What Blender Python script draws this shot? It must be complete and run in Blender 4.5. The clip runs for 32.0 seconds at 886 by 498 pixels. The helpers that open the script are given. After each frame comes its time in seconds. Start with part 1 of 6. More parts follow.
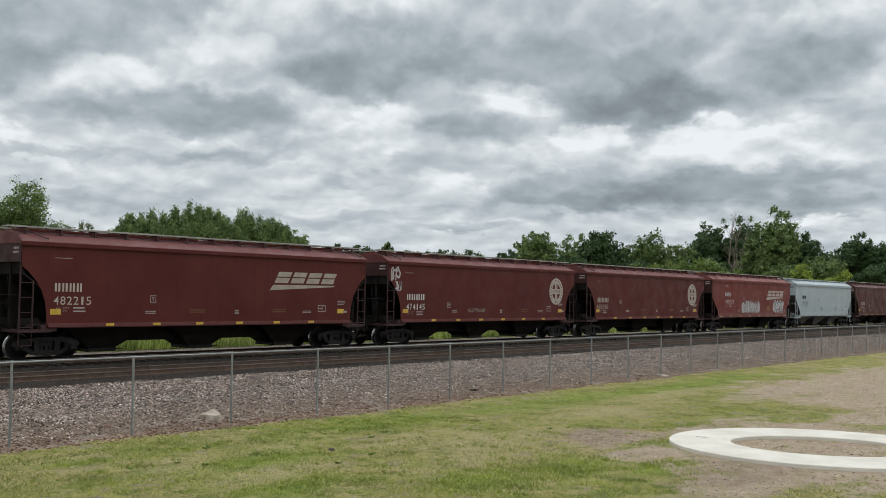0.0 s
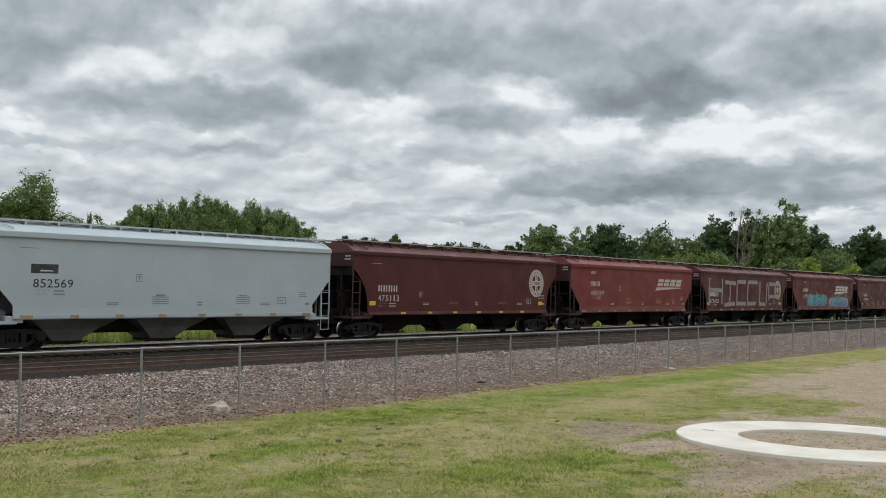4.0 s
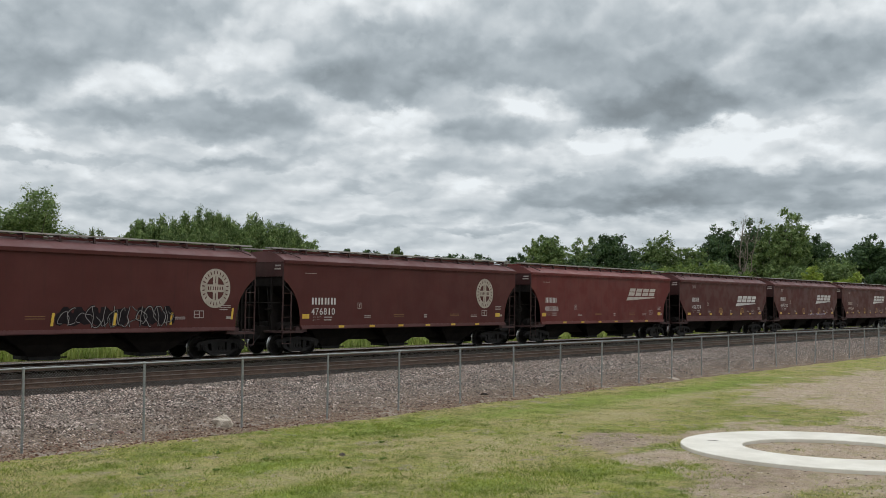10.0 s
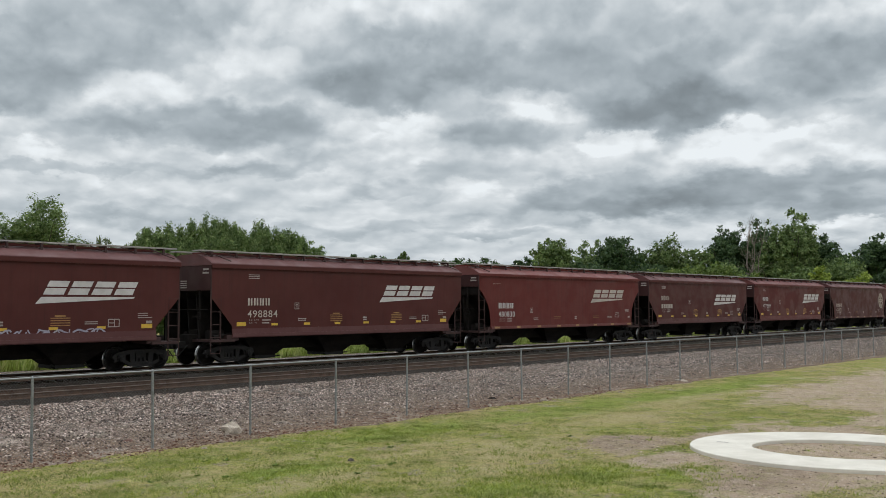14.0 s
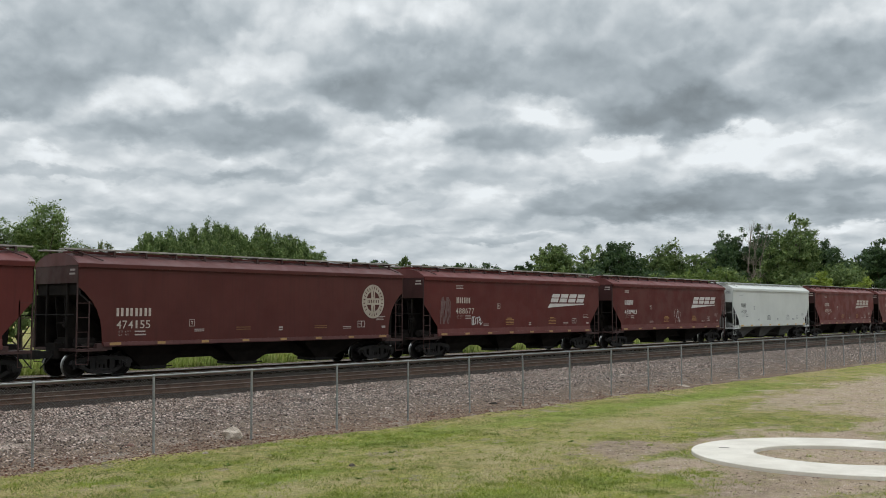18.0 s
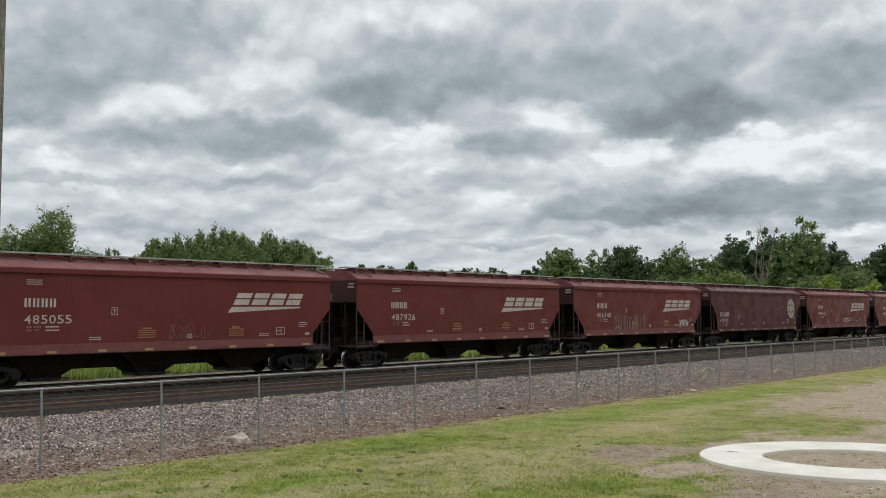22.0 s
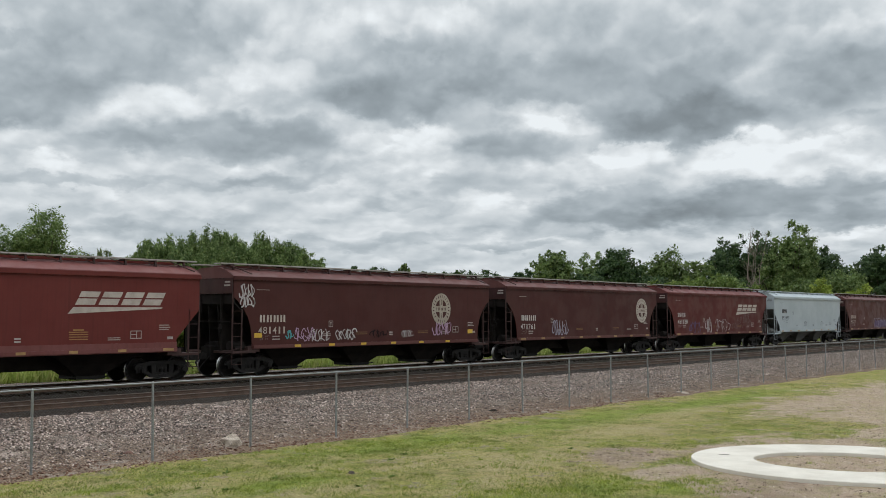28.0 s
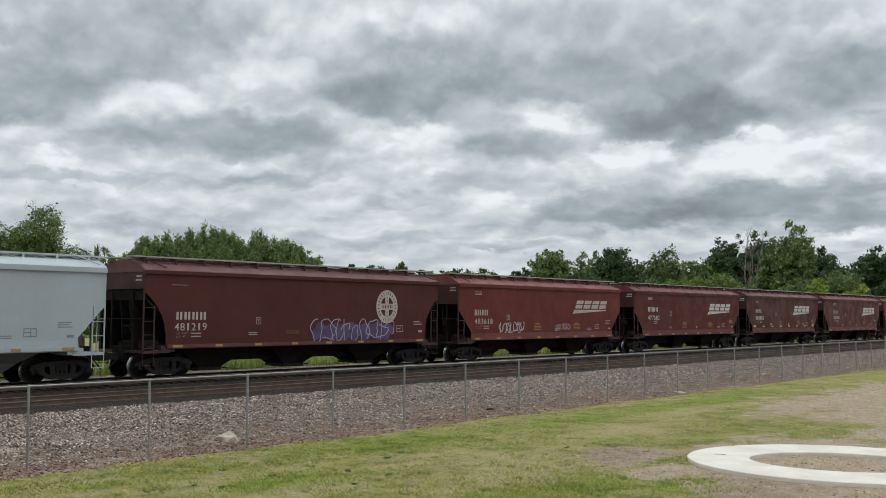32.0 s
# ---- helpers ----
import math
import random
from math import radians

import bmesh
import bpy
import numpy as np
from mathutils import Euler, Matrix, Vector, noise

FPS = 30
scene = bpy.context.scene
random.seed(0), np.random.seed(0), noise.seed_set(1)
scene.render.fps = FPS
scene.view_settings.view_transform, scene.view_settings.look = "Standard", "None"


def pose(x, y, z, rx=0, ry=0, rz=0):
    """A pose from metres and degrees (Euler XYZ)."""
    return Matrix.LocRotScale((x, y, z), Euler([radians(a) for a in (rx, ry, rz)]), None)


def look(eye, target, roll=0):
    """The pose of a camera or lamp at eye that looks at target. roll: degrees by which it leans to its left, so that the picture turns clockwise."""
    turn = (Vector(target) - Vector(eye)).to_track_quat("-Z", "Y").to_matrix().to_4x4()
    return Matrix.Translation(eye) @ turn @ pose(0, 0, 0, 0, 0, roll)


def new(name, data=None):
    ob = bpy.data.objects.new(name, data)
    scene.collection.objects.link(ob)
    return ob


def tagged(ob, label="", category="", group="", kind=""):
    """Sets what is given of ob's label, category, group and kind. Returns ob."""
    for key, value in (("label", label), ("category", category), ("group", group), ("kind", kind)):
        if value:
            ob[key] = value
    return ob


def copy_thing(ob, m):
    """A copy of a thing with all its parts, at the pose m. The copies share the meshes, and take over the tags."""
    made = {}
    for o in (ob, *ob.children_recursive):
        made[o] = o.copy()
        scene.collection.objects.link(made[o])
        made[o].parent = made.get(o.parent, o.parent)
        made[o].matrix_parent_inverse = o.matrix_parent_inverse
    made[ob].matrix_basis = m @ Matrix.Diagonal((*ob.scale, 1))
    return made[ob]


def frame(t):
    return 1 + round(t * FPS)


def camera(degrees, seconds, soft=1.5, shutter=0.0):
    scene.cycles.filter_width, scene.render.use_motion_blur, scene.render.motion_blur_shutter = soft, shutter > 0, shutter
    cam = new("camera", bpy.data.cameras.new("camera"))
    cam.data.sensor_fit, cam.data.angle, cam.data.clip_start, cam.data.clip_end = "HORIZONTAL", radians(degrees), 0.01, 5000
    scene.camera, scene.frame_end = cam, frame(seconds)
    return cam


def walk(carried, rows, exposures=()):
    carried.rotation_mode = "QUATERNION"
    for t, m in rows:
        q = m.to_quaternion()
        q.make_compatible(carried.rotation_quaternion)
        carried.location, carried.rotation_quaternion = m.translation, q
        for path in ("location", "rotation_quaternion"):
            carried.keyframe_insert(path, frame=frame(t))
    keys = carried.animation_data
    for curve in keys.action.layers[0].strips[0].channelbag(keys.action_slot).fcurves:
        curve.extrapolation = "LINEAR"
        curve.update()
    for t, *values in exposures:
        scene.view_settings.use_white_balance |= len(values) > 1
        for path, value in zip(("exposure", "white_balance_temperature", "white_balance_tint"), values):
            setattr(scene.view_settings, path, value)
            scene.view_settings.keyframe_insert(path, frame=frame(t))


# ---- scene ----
EYE = (0.0, 0.0, 2.48)
# seconds, heading from the track's line, tilt, lean
AIM = [(0.0, 40.45, 2.79, 0.94), (0.5, 40.46, 2.72, 0.85), (1.0, 40.44, 2.62, 0.78), (1.5, 40.55, 2.58, 0.77), (2.0, 40.67, 2.58, 0.76), (2.5, 40.81, 2.54, 0.93), (3.0, 40.85, 2.51, 0.9), (3.5, 40.85, 2.31, 1.06), (5.5, 40.99, 2.5, 1.0), (6.0, 40.95, 2.67, 0.73), (6.5, 40.96, 2.66, 0.45), (7.0, 41.02, 2.58, 0.38), (7.5, 41.09, 2.66, 0.31), (8.0, 41.08, 2.79, 0.17), (8.5, 41.07, 2.86, 0.16), (9.0, 41.04, 2.84, 0.36), (9.5, 41.0, 2.9, 0.58), (10.0, 41.02, 3.04, 0.63), (10.5, 41.09, 3.16, 0.64), (11.0, 41.19, 3.24, 0.64), (11.5, 41.27, 3.25, 0.57), (12.0, 41.41, 3.26, 0.36), (12.5, 41.47, 3.19, 0.09), (13.0, 41.4, 3.16, -0.23), (13.5, 41.36, 3.27, -0.11), (14.0, 41.4, 3.3, -0.04), (14.5, 41.52, 3.4, 0.06), (16.5, 41.59, 3.59, 0.02), (17.0, 41.47, 3.54, 0.01), (17.5, 41.44, 3.53, 0.01), (18.0, 41.48, 3.6, 0.01), (18.5, 41.59, 3.62, 0.01), (19.0, 41.65, 3.53, -0.06), (19.5, 41.71, 3.44, -0.28), (20.0, 41.7, 3.55, -0.3), (20.5, 41.75, 3.67, -0.09), (21.0, 41.76, 3.7, 0.05), (21.5, 41.75, 3.78, -0.06), (22.0, 41.87, 3.89, -0.23), (22.5, 42.03, 3.9, -0.17), (23.0, 42.09, 3.92, -0.23), (23.5, 42.07, 4.02, -0.29), (24.0, 42.02, 4.08, -0.31), (24.5, 41.96, 4.07, -0.44), (25.0, 41.94, 4.0, -0.52), (25.5, 41.92, 4.02, -0.52), (27.5, 41.54, 4.08, -0.06), (28.0, 41.44, 4.01, -0.04), (28.5, 41.4, 3.94, -0.11), (29.0, 41.42, 3.97, -0.06), (29.5, 41.51, 4.0, -0.09), (30.0, 41.47, 3.98, -0.12), (30.5, 41.45, 4.01, -0.07), (31.0, 41.45, 4.06, 0.01), (31.5, 41.33, 4.01, 0.12), (32.0, 41.29, 3.92, 0.25)]


def aim(heading, tilt, lean):
    a, e = radians(heading), radians(tilt)
    way = Vector((math.cos(a) * math.cos(e), math.sin(a) * math.cos(e), math.sin(e)))
    return look(EYE, Vector(EYE) + way, lean)


cam = camera(49.51, 32.0, soft=0.75)
walk(cam, [(t, aim(h, e, r)) for t, h, e, r in AIM])

# ---------------------------------------------------------------- world and sky
SKY_GAIN = 1.10
world = bpy.data.worlds.new("world")
scene.world = world
world.use_nodes = True
wn = world.node_tree
sky_tex = wn.nodes.new("ShaderNodeTexSky")
sky_tex.sky_type = "NISHITA"
sky_tex.sun_disc = False
sky_tex.sun_elevation, sky_tex.sun_rotation = radians(55), radians(200)
wn.nodes["Background"].inputs["Strength"].default_value = 0.06
wn.links.new(sky_tex.outputs["Color"], wn.nodes["Background"].inputs["Color"])
scene.view_settings.exposure = 0.0


# ---------------------------------------------------------------- node helpers
class Graph:
    def __init__(self, name):
        self.mat = bpy.data.materials.new(name)
        self.mat.use_nodes = True
        self.t = self.mat.node_tree
        self.bsdf = self.t.nodes["Principled BSDF"]
        self.out = self.t.nodes["Material Output"]

    def node(self, kind, **sets):
        n = self.t.nodes.new(kind)
        if "operation" in sets:
            n.operation = sets["operation"]
        if "use_clamp" in sets:
            n.use_clamp = sets["use_clamp"]
        if "clamp" in sets:
            n.clamp = sets["clamp"]
        if "data_type" in sets:
            n.data_type = sets["data_type"]
        return n

    def link(self, a, b):
        self.t.links.new(a, b)

    def put(self, sock, v):
        if hasattr(v, "is_output"):
            self.link(v, sock)
        else:
            sock.default_value = v

    def math(self, op, a, b=0.0, c=None, clamp=False):
        n = self.node("ShaderNodeMath", operation=op, use_clamp=clamp)
        self.put(n.inputs[0], a)
        self.put(n.inputs[1], b)
        if c is not None:
            self.put(n.inputs[2], c)
        return n.outputs[0]

    def coords(self, scale=(1, 1, 1), jitter=False):
        tc = self.node("ShaderNodeTexCoord")
        v = tc.outputs["Object"]
        if jitter:
            oi = self.node("ShaderNodeObjectInfo")
            m = self.math("MULTIPLY", oi.outputs["Random"], 97.0)
            add = self.node("ShaderNodeVectorMath", operation="ADD")
            self.link(v, add.inputs[0])
            self.link(m, add.inputs[1])
            v = add.outputs[0]
        mp = self.node("ShaderNodeMapping")
        mp.inputs["Scale"].default_value = scale
        self.link(v, mp.inputs["Vector"])
        return mp.outputs["Vector"]

    def noise(self, vec, scale, detail=4.0, rough=0.55, lo=0.3, hi=0.7):
        n = self.node("ShaderNodeTexNoise")
        n.inputs["Scale"].default_value = scale
        n.inputs["Detail"].default_value = detail
        n.inputs["Roughness"].default_value = rough
        self.link(vec, n.inputs["Vector"])
        return self.ramp(n.outputs["Fac"], lo, hi)

    def ramp(self, v, lo, hi, a=0.0, b=1.0):
        m = self.node("ShaderNodeMapRange", clamp=True)
        m.interpolation_type = "SMOOTHSTEP"
        self.put(m.inputs[0], v)
        for i, x in zip((1, 2, 3, 4), (lo, hi, a, b)):
            m.inputs[i].default_value = x
        return m.outputs[0]

    def mix(self, fac, a, b):
        n = self.node("ShaderNodeMix", data_type="RGBA")
        self.put(n.inputs[0], fac)
        for s, v in ((n.inputs[6], a), (n.inputs[7], b)):
            self.put(s, v if hasattr(v, "is_output") else (*v, 1.0))
        return n.outputs[2]

    def bump(self, height, strength=0.3, dist=0.02):
        b = self.node("ShaderNodeBump")
        b.inputs["Strength"].default_value = strength
        b.inputs["Distance"].default_value = dist
        self.link(height, b.inputs["Height"])
        self.link(b.outputs["Normal"], self.bsdf.inputs["Normal"])

    def finish(self, color, rough=0.7, metal=0.0, spec=0.5):
        self.put(self.bsdf.inputs["Base Color"], color if hasattr(color, "is_output") else (*color, 1.0))
        self.put(self.bsdf.inputs["Roughness"], rough)
        self.bsdf.inputs["Metallic"].default_value = metal
        self.bsdf.inputs["Specular IOR Level"].default_value = spec
        return self.mat


def simple(name, a, b, scale=6.0, rough=0.7, metal=0.0, fine=40.0, bump=0.15, jitter=False, spec=0.4):
    g = Graph(name)
    v = g.coords(jitter=jitter)
    n1, n2 = g.noise(v, scale), g.noise(v, fine, 3.0)
    f = g.math("ADD", g.math("MULTIPLY", n1, 0.65), g.math("MULTIPLY", n2, 0.35))
    if bump:
        g.bump(n2, bump, 0.01)
    return g.finish(g.mix(f, a, b), rough, metal, spec)


# ---------------------------------------------------------------- the cloudy sky
def cloud_material():
    g = Graph("cloud_cover")
    tc = g.node("ShaderNodeTexCoord")
    nrm = g.node("ShaderNodeVectorMath", operation="NORMALIZE")
    g.link(tc.outputs["Object"], nrm.inputs[0])
    sep = g.node("ShaderNodeSeparateXYZ")
    g.link(nrm.outputs[0], sep.inputs[0])
    X, Y, Z = sep.outputs
    az = g.math("MULTIPLY", g.math("ARCTAN2", Y, X), 57.2958)
    el = g.math("MULTIPLY", g.math("ARCSINE", Z), 57.2958)
    # layers close up towards the horizon
    flat_v = g.math("MULTIPLY", g.math("LOGARITHM", g.math("ADD", g.math("MAXIMUM", el, -2.0), 6.0), 2.71828), 2.5)
    pl = g.node("ShaderNodeCombineXYZ")
    g.link(g.math("MULTIPLY", az, 0.10), pl.inputs[0])
    g.link(flat_v, pl.inputs[1])
    P = pl.outputs[0]
    up = g.node("ShaderNodeVectorMath", operation="ADD")
    g.link(P, up.inputs[0])
    up.inputs[1].default_value = (0.02, 0.10, 0.0)
    P2 = up.outputs[0]
    w1 = g.noise(P, 2.8, 5.0, 0.52, 0.0, 1.0)
    w2 = g.noise(P2, 4.0, 6.0, 0.55, 0.0, 1.0)
    u = g.math("ADD", az, g.math("MULTIPLY", g.math("SUBTRACT", w1, 0.5), 3.6))
    v = g.math("ADD", el, g.math("MULTIPLY", g.math("SUBTRACT", w2, 0.5), 1.7))

    parts = []

    def heap(u0, v0, wide, above, below, k, slope=0.0):
        """One cloud mass: heading, height, half width, reach above and below in degrees, brightness, tilt."""
        du = g.math("SUBTRACT", u, u0)
        dv = g.math("SUBTRACT", v, v0)
        if slope:
            dv = g.math("SUBTRACT", dv, g.math("MULTIPLY", du, slope))
        dv = g.math("MAXIMUM", g.math("DIVIDE", dv, above), g.math("DIVIDE", dv, -below))
        du = g.math("DIVIDE", du, wide)
        r = g.math("ADD", g.math("MULTIPLY", du, du), g.math("MULTIPLY", dv, dv))
        parts.append(g.math("MULTIPLY", g.ramp(r, 0.15, 1.6, 1.0, 0.0), k * (0.70 if k > 0 else 0.94)))

    def billow(vec, scale):
        """Rounded heaps with soft creases between them."""
        n = g.noise(vec, scale, 3.5, 0.48, 0.2, 0.8)
        return g.math("ABSOLUTE", g.math("SUBTRACT", n, 0.5))

    # grey bases
    heap(64.3, 13.6, 8.8, 4.04, 2.36, -0.32, -0.28)
    heap(66.0, 11.8, 4.4, 1.68, 1.35, -0.2, -0.20)
    heap(55.5, 10.1, 7.2, 1.68, 1.01, -0.4)
    heap(52.9, 11.4, 3.0, 2.02, 1.35, -0.1)
    heap(44.5, 13.2, 6.6, 3.03, 1.68, -0.4, 0.06)
    heap(48.2, 12.5, 3.0, 1.35, 0.67, -0.15)
    heap(37.7, 15.1, 6.7, 3.03, 2.02, -0.2)
    heap(39.4, 10.0, 4.0, 1.18, 1.21, -0.32)
    heap(31.0, 13.0, 5.7, 3.70, 3.03, -0.3)
    heap(28.8, 10.8, 4.5, 1.68, 0.88, -0.34)
    heap(24.0, 12.2, 7.7, 1.68, 1.52, -0.3, -0.15)
    heap(19.5, 13.4, 4.0, 2.02, 1.68, -0.25)
    heap(25.5, 15.5, 4.7, 1.68, 1.35, -0.13)
    heap(19.9, 10.4, 3.0, 0.74, 0.47, -0.22, -0.15)
    heap(32.1, 6.3, 6.2, 1.35, 1.35, -0.42, -0.08)
    heap(23.2, 6.4, 8.1, 1.28, 1.20, -0.46, -0.08)
    heap(32.7, 5.6, 3.7, 0.67, 0.40, -0.12)
    heap(18.6, 5.2, 4.0, 0.84, 0.51, -0.36)
    heap(39.8, 4.1, 3.4, 0.47, 0.30, -0.22)
    heap(37.7, 5.0, 4.0, 0.34, 0.27, -0.12)
    heap(64.1, 7.5, 3.7, 0.47, 0.30, -0.18)
    heap(58.6, 7.6, 4.0, 0.40, 0.27, -0.14)
    heap(51.5, 7.9, 4.4, 0.61, 0.40, -0.2, -0.10)
    heap(45.5, 6.7, 3.0, 0.54, 0.40, -0.2)
    heap(62.4, 9.9, 2.7, 0.67, 0.47, -0.14)
    heap(50.8, 4.2, 4.0, 0.47, 0.34, -0.16)
    heap(45.5, 4.6, 3.0, 0.40, 0.30, -0.14)
    heap(57.7, 5.2, 5.4, 0.47, 0.34, -0.12)
    heap(63.8, 5.1, 4.0, 0.47, 0.34, -0.1)
    heap(24.2, 16.9, 5.4, 1.01, 1.01, -0.1)
    # lit tops
    heap(60.1, 12.4, 2.9, 0.81, 1.35, 0.36)
    heap(62.4, 11.5, 2.4, 0.61, 1.01, 0.16)
    heap(65.5, 8.6, 1.5, 0.54, 0.74, 0.32)
    heap(67.1, 9.9, 2.0, 0.47, 0.74, 0.22)
    heap(54.2, 15.1, 2.4, 1.01, 1.68, 0.26, -0.40)
    heap(50.9, 16.3, 2.7, 2.02, 2.02, 0.16)
    heap(45.9, 17.6, 2.0, 0.84, 1.01, 0.26)
    heap(42.4, 17.4, 2.0, 1.01, 1.01, 0.22)
    heap(46.9, 10.5, 2.0, 0.47, 0.88, 0.3)
    heap(43.8, 10.9, 2.0, 0.54, 1.01, 0.34)
    heap(45.5, 9.6, 4.0, 0.67, 1.01, 0.16)
    heap(37.0, 12.2, 2.5, 0.54, 0.88, 0.32, 0.10)
    heap(35.0, 11.3, 2.4, 0.40, 0.54, 0.22, 0.20)
    heap(31.7, 9.6, 2.7, 0.40, 0.81, 0.38)
    heap(35.0, 9.0, 3.7, 0.67, 1.01, 0.24)
    heap(22.6, 10.2, 5.4, 0.54, 1.01, 0.36, -0.10)
    heap(25.0, 9.0, 5.7, 0.81, 1.01, 0.26)
    heap(18.8, 9.4, 3.0, 0.81, 1.21, 0.22)
    heap(27.2, 8.3, 6.7, 0.67, 0.67, 0.12)
    heap(40.4, 7.1, 1.5, 0.54, 0.81, 0.3)
    heap(44.8, 7.4, 2.0, 0.61, 0.88, 0.2)
    heap(54.5, 8.4, 2.4, 0.40, 0.47, 0.18)
    heap(48.9, 8.2, 3.0, 0.47, 0.54, 0.2, -0.20)
    heap(28.9, 4.2, 6.7, 0.40, 0.40, 0.12)
    heap(19.8, 4.2, 5.1, 0.54, 0.47, 0.2)
    heap(37.1, 3.5, 6.7, 0.40, 0.67, 0.15)
    heap(64.7, 6.6, 5.1, 0.61, 1.01, 0.14)
    heap(57.4, 6.6, 4.0, 0.54, 0.67, 0.12)
    heap(50.2, 6.5, 4.0, 0.54, 0.67, 0.14)
    heap(24.0, 13.4, 2.7, 0.47, 0.67, 0.2)
    heap(20.1, 15.4, 2.0, 1.01, 1.01, 0.15)
    heap(66.4, 16.1, 2.7, 0.67, 0.67, 0.1)
    # beyond the view
    heap(84, 9, 7, 2.0, 2.0, -0.35)
    heap(90, 15, 8, 2.5, 2.5, 0.25)
    heap(5, 12, 8, 2.2, 2.2, -0.35)
    heap(0, 7, 8, 1.2, 1.2, 0.25)
    heap(-14, 14, 9, 3, 3, -0.3)
    total = parts[0]
    for term in parts[1:]:
        total = g.math("ADD", total, term)
    big = g.math("MULTIPLY", g.math("SUBTRACT", g.noise(P, 1.6, 3.0, 0.45, 0.2, 0.8), 0.5), 0.12)
    heap = g.math("MULTIPLY", g.math("SUBTRACT", billow(P, 3.0), 0.2), 0.14)
    heap = g.math("ADD", heap, g.math("MULTIPLY", g.math("SUBTRACT", billow(P2, 6.5), 0.2), 0.14))
    lit = g.math("MULTIPLY", g.math("SUBTRACT", g.noise(P, 3.6, 2.5, 0.42, 0.25, 0.75), g.noise(P2, 3.6, 2.5, 0.42, 0.25, 0.75)), 0.26)
    warp = g.node("ShaderNodeCombineXYZ")
    g.link(g.math("MULTIPLY", w1, 0.5), warp.inputs[0])
    g.link(g.math("MULTIPLY", w2, 0.35), warp.inputs[1])

    def puffs(scale, rise):
        """Rounded puffs: how much farther from a puff's middle the sky is a little higher up."""
        depth = []
        for lift in (0.0, rise):
            at = g.node("ShaderNodeVectorMath", operation="ADD")
            g.link(P, at.inputs[0])
            g.link(warp.outputs[0], at.inputs[1])
            up2 = g.node("ShaderNodeVectorMath", operation="ADD")
            g.link(at.outputs[0], up2.inputs[0])
            up2.inputs[1].default_value = (0.0, lift, 0.0)
            vo = g.node("ShaderNodeTexVoronoi")
            vo.feature = "SMOOTH_F1"
            vo.inputs["Scale"].default_value = scale
            vo.inputs["Smoothness"].default_value = 0.35
            g.link(up2.outputs[0], vo.inputs["Vector"])
            depth.append(vo.outputs["Distance"])
        return g.math("SUBTRACT", depth[1], depth[0])

    lit = g.math("ADD", lit, g.math("ADD", g.math("MULTIPLY", puffs(1.9, 0.10), 0.55), g.math("MULTIPLY", puffs(4.6, 0.045), 0.36)))
    total = g.math("ADD", g.math("ADD", total, big), g.math("ADD", heap, lit))
    lum = g.math("MULTIPLY", g.math("EXPONENT", g.math("MULTIPLY", total, 1.02)), 0.575)
    lum = g.math("MINIMUM", lum, 0.80)
    tint = g.mix(g.ramp(lum, 0.25, 0.75), (0.86, 1.0, 1.10), (0.945, 1.0, 1.035))
    # brighter overhead, as under any even overcast
    rise = g.ramp(el, 17.0, 60.0, 1.0, 3.0)
    em = g.node("ShaderNodeEmission")
    g.link(tint, em.inputs["Color"])
    g.link(g.math("MULTIPLY", g.math("MULTIPLY", lum, rise), SKY_GAIN), em.inputs["Strength"])
    g.link(em.outputs[0], g.out.inputs["Surface"])
    g.mat.cycles.emission_sampling = "NONE"
    return g.mat


